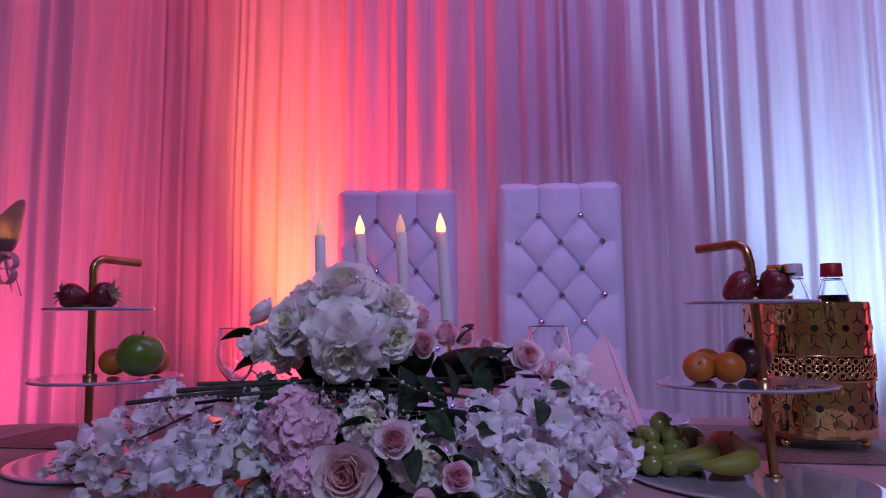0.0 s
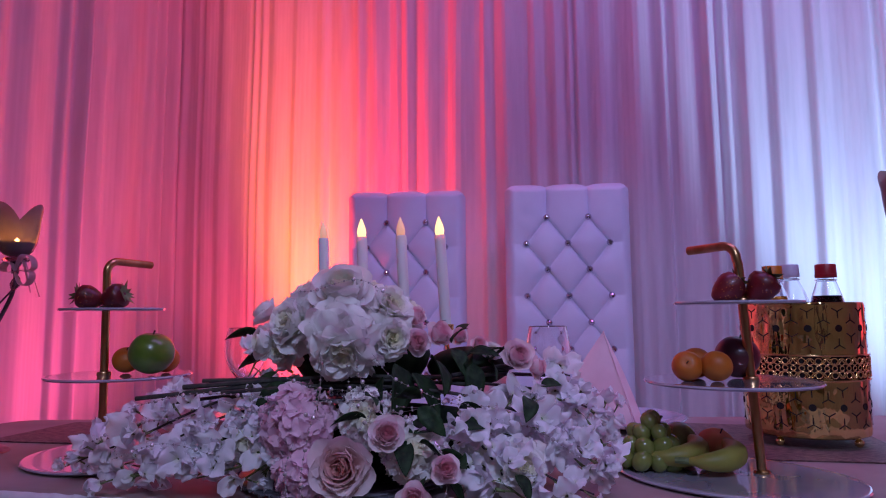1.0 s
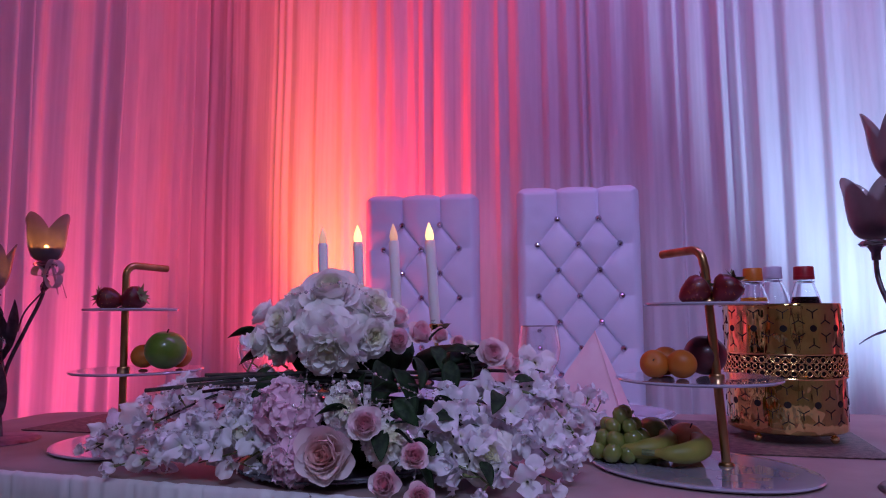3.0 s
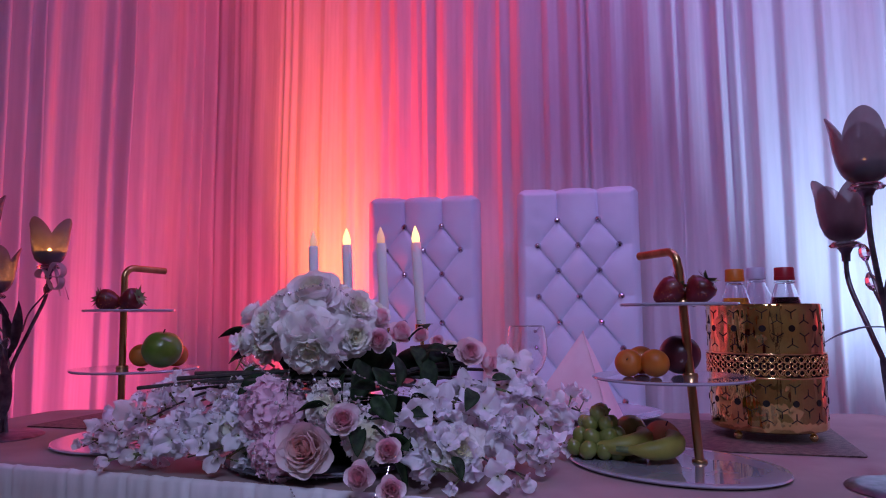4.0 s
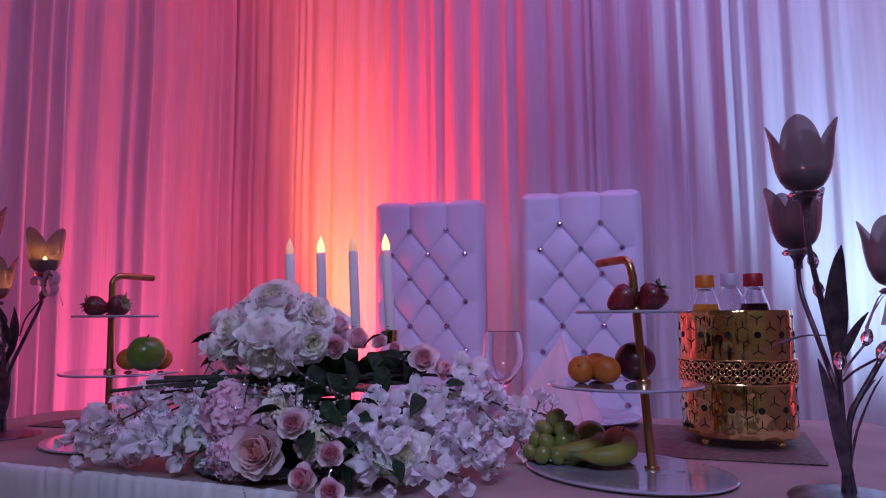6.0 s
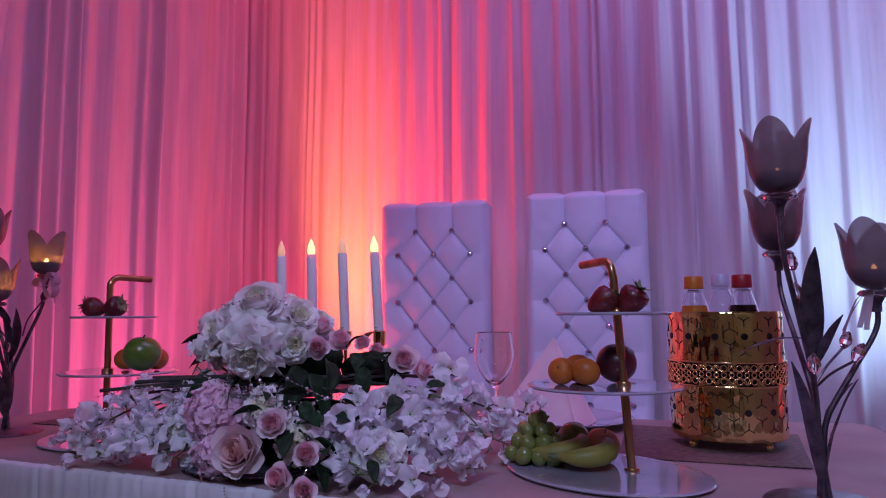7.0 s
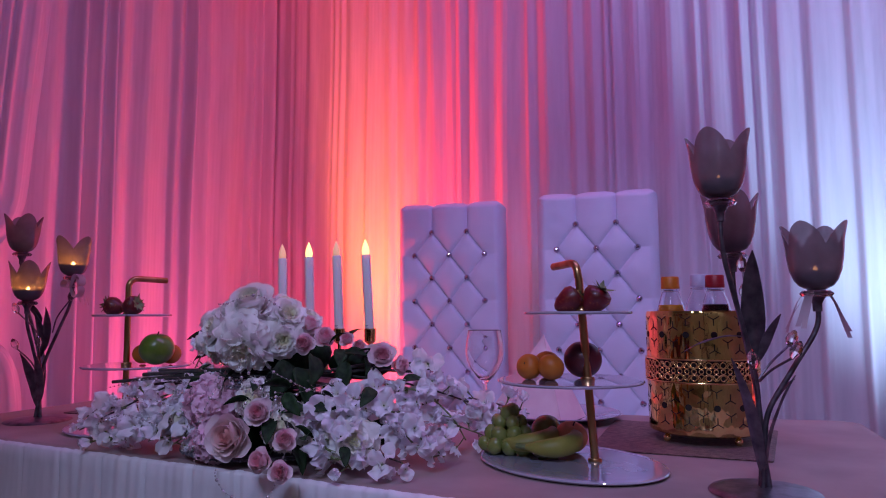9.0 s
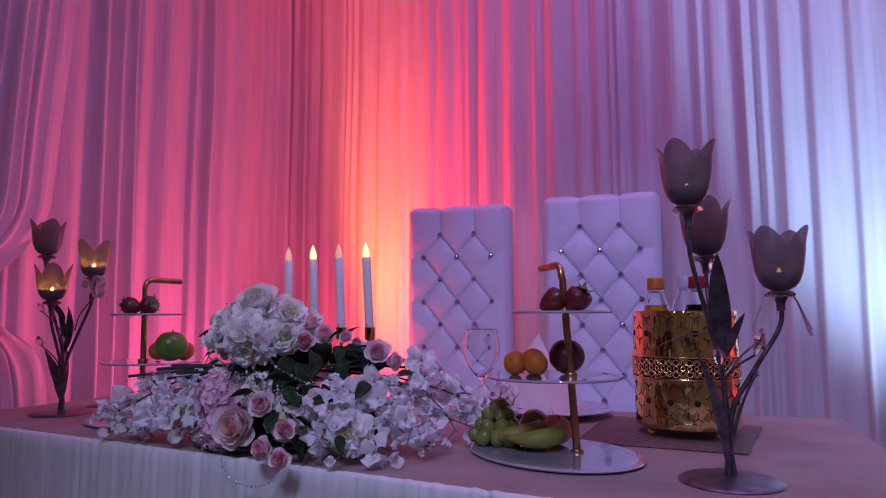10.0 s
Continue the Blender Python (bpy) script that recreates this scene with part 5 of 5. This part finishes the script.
bloom("white_hydrangea", H2, (-0.030, 0.865, 0.805), (0.1, -0.95, 0.2), 90, 1.0, "white hydrangea head")
bloom("white_hydrangea", H2, (0.060, 0.880, 0.790), (0.3, -0.9, 0.3), 40, 1.0, "white hydrangea head")
bloom("white_peony", W3, (0.105, 0.835, 0.790), (0.3, -0.9, 0.3), 40, 0.798, "ruffled white flower")
bloom("white_hydrangea", H2, (-0.255, 0.915, 0.810), (-0.3, -0.9, 0.3), 20, 0.9, "white hydrangea head")

# added dark balls that stand in for the shaded gaps between the flowers
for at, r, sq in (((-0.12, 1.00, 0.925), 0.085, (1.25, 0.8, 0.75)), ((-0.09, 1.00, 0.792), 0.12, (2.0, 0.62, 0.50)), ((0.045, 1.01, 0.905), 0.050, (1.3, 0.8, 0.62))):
    part("moss_bed", ball(r, 3, sq, (at[0] - OX, at[1] - OY, at[2] - OZ)), LEAF, bouquet, "dark green filler standing in for shade between the blooms")

# long sprays of white blossoms
SPRAYS = [
    [(-0.15, 0.95, 0.885), (-0.30, 0.93, 0.868), (-0.43, 0.93, 0.815), (-0.565, 0.975, 0.762)],
    [(-0.15, 0.97, 0.870), (-0.34, 0.985, 0.845), (-0.49, 1.02, 0.795), (-0.60, 1.03, 0.765)],
    [(-0.14, 0.91, 0.850), (-0.28, 0.895, 0.822), (-0.38, 0.895, 0.780), (-0.46, 0.915, 0.757)],
    [(-0.15, 0.92, 0.850), (-0.26, 0.90, 0.815), (-0.33, 0.89, 0.768)],
    [(-0.18, 1.00, 0.880), (-0.34, 1.00, 0.872), (-0.44, 1.02, 0.842), (-0.50, 1.04, 0.80)],
    [(-0.20, 0.93, 0.840), (-0.36, 0.93, 0.800), (-0.50, 0.95, 0.760)],
    [(0.05, 0.96, 0.885), (0.15, 0.975, 0.872), (0.23, 1.05, 0.838), (0.295, 1.15, 0.790)],
    [(0.05, 0.93, 0.862), (0.15, 0.905, 0.828), (0.205, 0.885, 0.790), (0.240, 0.900, 0.760)],
    [(0.03, 0.91, 0.850), (0.09, 0.86, 0.815), (0.145, 0.825, 0.780), (0.20, 0.835, 0.757)],
    [(0.08, 0.96, 0.870), (0.17, 0.98, 0.838), (0.23, 1.02, 0.795), (0.275, 1.07, 0.767)],
    [(0.06, 0.96, 0.900), (0.14, 0.985, 0.905), (0.205, 1.03, 0.888)],
    [(0.02, 0.89, 0.825), (0.07, 0.83, 0.785), (0.115, 0.795, 0.757)],
    [(0.06, 0.93, 0.845), (0.16, 0.94, 0.810), (0.23, 0.93, 0.770)],
    [(0.03, 0.92, 0.860), (0.10, 0.90, 0.845), (0.16, 0.88, 0.815), (0.20, 0.875, 0.775)],
    [(0.02, 0.88, 0.840), (0.06, 0.845, 0.815), (0.09, 0.82, 0.775)],
    [(0.10, 0.95, 0.875), (0.18, 0.965, 0.858), (0.23, 0.985, 0.815), (0.255, 1.00, 0.770)],
    [(-0.20, 0.92, 0.862), (-0.30, 0.915, 0.845), (-0.40, 0.91, 0.800)],
    [(-0.17, 0.93, 0.800), (-0.25, 0.895, 0.785), (-0.33, 0.888, 0.765)],
    [(-0.20, 0.96, 0.795), (-0.30, 0.945, 0.785), (-0.42, 0.948, 0.764)],
    [(-0.16, 0.93, 0.805), (-0.22, 0.885, 0.790), (-0.265, 0.868, 0.764)],
    [(0.12, 1.00, 0.862), (0.21, 1.10, 0.838), (0.29, 1.21, 0.805), (0.335, 1.29, 0.778)],
    [(-0.22, 0.97, 0.900), (-0.265, 0.965, 0.925), (-0.285, 0.96, 0.895)],
]
BLOSSOMS = [blossom_mesh(40 + k) for k in range(7)]
rng = random.Random(21)
for s, line in enumerate(SPRAYS):
    pts = bend(line, 8)
    part("spray_stem", tube([p - Vector((OX, OY, OZ)) for p in pts], 0.0024, 6, 0.5), SEPAL if s % 2 else STEM, bouquet)
    total = sum((b - a).length for a, b in zip(pts, pts[1:]))
    count = int(total / 0.0195)
    for k in range(count):
        t = 0.10 + 0.90 * (k + rng.uniform(0, 0.6)) / count
        i = min(int(t * (len(pts) - 1)), len(pts) - 2)
        p = pts[i].lerp(pts[i + 1], t * (len(pts) - 1) - i)
        side = Vector((rng.uniform(-1, 1), rng.uniform(-1.3, 0.5), rng.uniform(-0.7, 1.0))).normalized()
        q = p + side * rng.uniform(0.012, 0.030)
        q.z = max(q.z, TABLE_Z + 0.018)
        if 0.872 < q.z and abs(q.x + 0.1) < 0.26 and s < len(SPRAYS) - 1:
            continue
        way = side + Vector((0, -0.35, 0.15))
        bloom("blossom", BLOSSOMS[rng.randrange(7)], q, way, rng.uniform(0, 360), rng.uniform(0.60, 0.98) * (1.0 if t < 0.85 else 0.72) * (0.7 if s == len(SPRAYS) - 1 else 1.0))
        part("twig", tube([p - Vector((OX, OY, OZ)), q - Vector((OX, OY, OZ)) - way.normalized() * 0.008], 0.0012, 5), SEPAL, bouquet)

# dark twigs lying across the tray
for a, b, r in (((-0.425, 0.900, 0.871), (-0.05, 0.925, 0.893), 0.0032), ((-0.36, 0.905, 0.886), (0.02, 0.930, 0.896), 0.0036), ((-0.34, 0.925, 0.893), (0.05, 0.945, 0.884), 0.0030), ((-0.30, 0.890, 0.880), (-0.02, 0.900, 0.884), 0.0028),
                ((0.02, 0.93, 0.898), (0.165, 1.005, 0.906), 0.0032), ((0.0, 0.94, 0.888), (0.160, 0.985, 0.893), 0.0030), ((-0.04, 0.895, 0.885), (0.12, 0.895, 0.850), 0.0026), ((-0.38, 0.93, 0.862), (-0.10, 0.93, 0.880), 0.0026)):
    mid = (Vector(a) + Vector(b)) / 2 + Vector((0, 0, 0.006))
    part("dark_twig", tube([p - Vector((OX, OY, OZ)) for p in bend([a, mid, b], 6)], r, 7, 0.9), STEM, bouquet, "dark bare twig")

# leaves
LEAVES = [leaf_bm(0.078, 0.018, 0.9, 0.3, k) for k in range(3)]
LEAVES = [mesh_of("leaf", b, LEAF, True, None) for b in LEAVES]
PLACES = [((-0.055, 0.905, 0.915), 290, 30, 1.15), ((-0.035, 0.900, 0.905), 330, 35, 1.1), ((-0.075, 0.890, 0.900), 250, 40, 1.0), ((-0.01, 0.915, 0.925), 310, 20, 1.0),
          ((0.06, 0.935, 0.925), 20, -35, 0.65), ((0.045, 0.93, 0.930), 345, -15, 0.6), ((0.075, 0.94, 0.915), 50, -45, 0.7), ((0.05, 0.925, 0.915), 280, 50, 0.8),
          ((-0.290, 1.035, 0.955), 195, -15, 0.75), ((-0.255, 0.985, 0.925), 190, 0, 0.8), ((-0.235, 0.94, 0.905), 230, 20, 0.75),
          ((-0.035, 0.835, 0.835), 20, -20, 0.75), ((-0.02, 0.82, 0.825), 330, 10, 0.75), ((-0.045, 0.835, 0.825), 285, 20, 0.7), ((-0.09, 0.845, 0.850), 190, -15, 0.65), ((0.005, 0.82, 0.815), 15, 25, 0.75),
          ((0.01, 0.80, 0.79), 340, 35, 0.7), ((-0.01, 0.79, 0.79), 240, 30, 0.55), ((0.03, 0.87, 0.86), 340, -10, 0.7), ((0.08, 0.85, 0.83), 0, 0, 0.6), ((-0.16, 0.90, 0.895), 250, 25, 0.8),
          ((-0.21, 0.9, 0.89), 220, 15, 0.7), ((0.10, 0.80, 0.79), 300, 20, 0.5), ((0.15, 0.95, 0.88), 20, -20, 0.55), ((0.02, 0.92, 0.945), 60, -55, 0.5),
          ((0.02, 0.965, 0.935), 300, 20, 0.7), ((0.05, 0.960, 0.928), 250, 15, 0.6), ((0.07, 0.962, 0.922), 320, 30, 0.6), ((0.03, 0.985, 0.955), 60, -50, 0.5)]
for k, (at, head, pitch, sc) in enumerate(PLACES):
    part("leaf", LEAVES[k % 3], None, bouquet, "dark green leaf", m=pose(at[0] - OX, at[1] - OY, at[2] - OZ, 0, 0, head) @ pose(0, 0, 0, 35 * ((k % 3) - 1), pitch, 0) @ Matrix.Scale(sc, 4))

rng = random.Random(77)
for k in range(8):
    x = rng.uniform(-0.14, 0.13)
    z = rng.uniform(0.775, 0.905)
    y = 0.885 - 0.07 * math.cos((x + 0.05) / 0.26) + 0.25 * (z - 0.77) * 0.6 + rng.uniform(0.0, 0.03)
    part("leaf", LEAVES[k % 3], None, bouquet, "dark green leaf", m=pose(x - OX, y - OY, z - OZ, 0, 0, rng.uniform(200, 340)) @ pose(0, 0, 0, rng.uniform(-50, 50), rng.uniform(-30, 50), 0) @ Matrix.Scale(rng.uniform(0.45, 0.75), 4))

# pearl strings
def strand(line, small=0.0016, big=0.0030, gap=0.0085, every=4):
    pts = bend(line, 10)
    bm = bmesh.new()
    d, k = 0.0, 0
    tube_into(bm, pts, 0.00025, 4)
    for a, b in zip(pts, pts[1:]):
        d += (b - a).length
        if d >= gap:
            d, k = 0.0, k + 1
            bmesh.ops.create_icosphere(bm, subdivisions=2 if k % every == 0 else 1, radius=big if k % every == 0 else small, matrix=Matrix.Translation(b))
    return bm


def local(line):
    return [(x - OX, y - OY, z - OZ) for x, y, z in line]


for line in ([(-0.150, 0.845, 0.935), (-0.152, 0.835, 0.880), (-0.158, 0.808, 0.840), (-0.162, 0.785, 0.790), (-0.155, 0.780, 0.752)],
             [(-0.118, 0.842, 0.930), (-0.115, 0.848, 0.895), (-0.110, 0.850, 0.872)],
             [(-0.085, 0.850, 0.935), (-0.060, 0.850, 0.905), (-0.020, 0.850, 0.885), (0.020, 0.860, 0.868), (0.070, 0.870, 0.862)],
             [(-0.430, 0.890, 0.860), (-0.330, 0.880, 0.880), (-0.230, 0.868, 0.875), (-0.120, 0.860, 0.868), (-0.010, 0.855, 0.862)],
             [(-0.220, 0.850, 0.918), (-0.180, 0.855, 0.895), (-0.110, 0.852, 0.885), (-0.040, 0.862, 0.880)],
             [(0.0, 0.800, 0.830), (0.010, 0.785, 0.815), (0.015, 0.765, 0.780), (0.0, 0.745, 0.748)],
             [(-0.175, 0.800, 0.830), (-0.182, 0.788, 0.800), (-0.178, 0.780, 0.770)],
             [(-0.260, 0.872, 0.885), (-0.200, 0.856, 0.868), (-0.130, 0.846, 0.873), (-0.060, 0.846, 0.858), (0.010, 0.852, 0.870), (0.060, 0.870, 0.885)],
             [(-0.300, 0.878, 0.872), (-0.240, 0.858, 0.858), (-0.190, 0.842, 0.862), (-0.150, 0.836, 0.850)],
             [(-0.080, 0.846, 0.880), (-0.085, 0.830, 0.858), (-0.100, 0.815, 0.835)],
             [(-0.52, 0.955, 0.800), (-0.43, 0.905, 0.835), (-0.34, 0.878, 0.845), (-0.26, 0.862, 0.835)],
             [(-0.45, 0.890, 0.790), (-0.37, 0.868, 0.815), (-0.29, 0.858, 0.800)],
             [(0.020, 0.845, 0.880), (0.075, 0.850, 0.850), (0.130, 0.850, 0.835), (0.185, 0.850, 0.800)],
             [(-0.105, 0.846, 0.935), (-0.100, 0.842, 0.905), (-0.070, 0.838, 0.872), (-0.030, 0.830, 0.850)],
             [(-0.20, 0.90, 1.02), (-0.17, 0.88, 1.02), (-0.11, 0.885, 1.035), (-0.06, 0.89, 1.01)]):
    part("pearl_string", strand(local(line)), PEARL, bouquet, "string of small pearls")
rng = random.Random(3)
bm = bmesh.new()
for k in range(140):
    a, r = rng.uniform(0, 6.283), 0.105 * math.sqrt(rng.random())
    bmesh.ops.create_icosphere(bm, subdivisions=1, radius=rng.uniform(0.002, 0.0045), matrix=Matrix.Translation((-0.125 + r * math.cos(a) - OX, 0.918 + r * math.sin(a) * 0.42 - OY, 0.870 + rng.uniform(0, 0.012) - OZ)))
tagged(part("crystal_beads", bm, GEM, bouquet, "loose crystal beads on the tray", smooth=False), kind="stuff")
hang = thing("pearl_garland", (-0.03, 0.76, TABLE_Z + 0.0005), 0, "string of pearls hanging over the table's edge", "pearls")
o = Vector((-0.03, 0.76, TABLE_Z + 0.0005))
part("pearl_string", strand([Vector(p) - o for p in ((-0.14, 0.818, 0.741), (-0.122, 0.790, 0.733), (-0.10, 0.783, 0.712), (-0.06, 0.775, 0.702), (-0.015, 0.765, 0.712), (0.0, 0.772, 0.741))]), PEARL, hang)
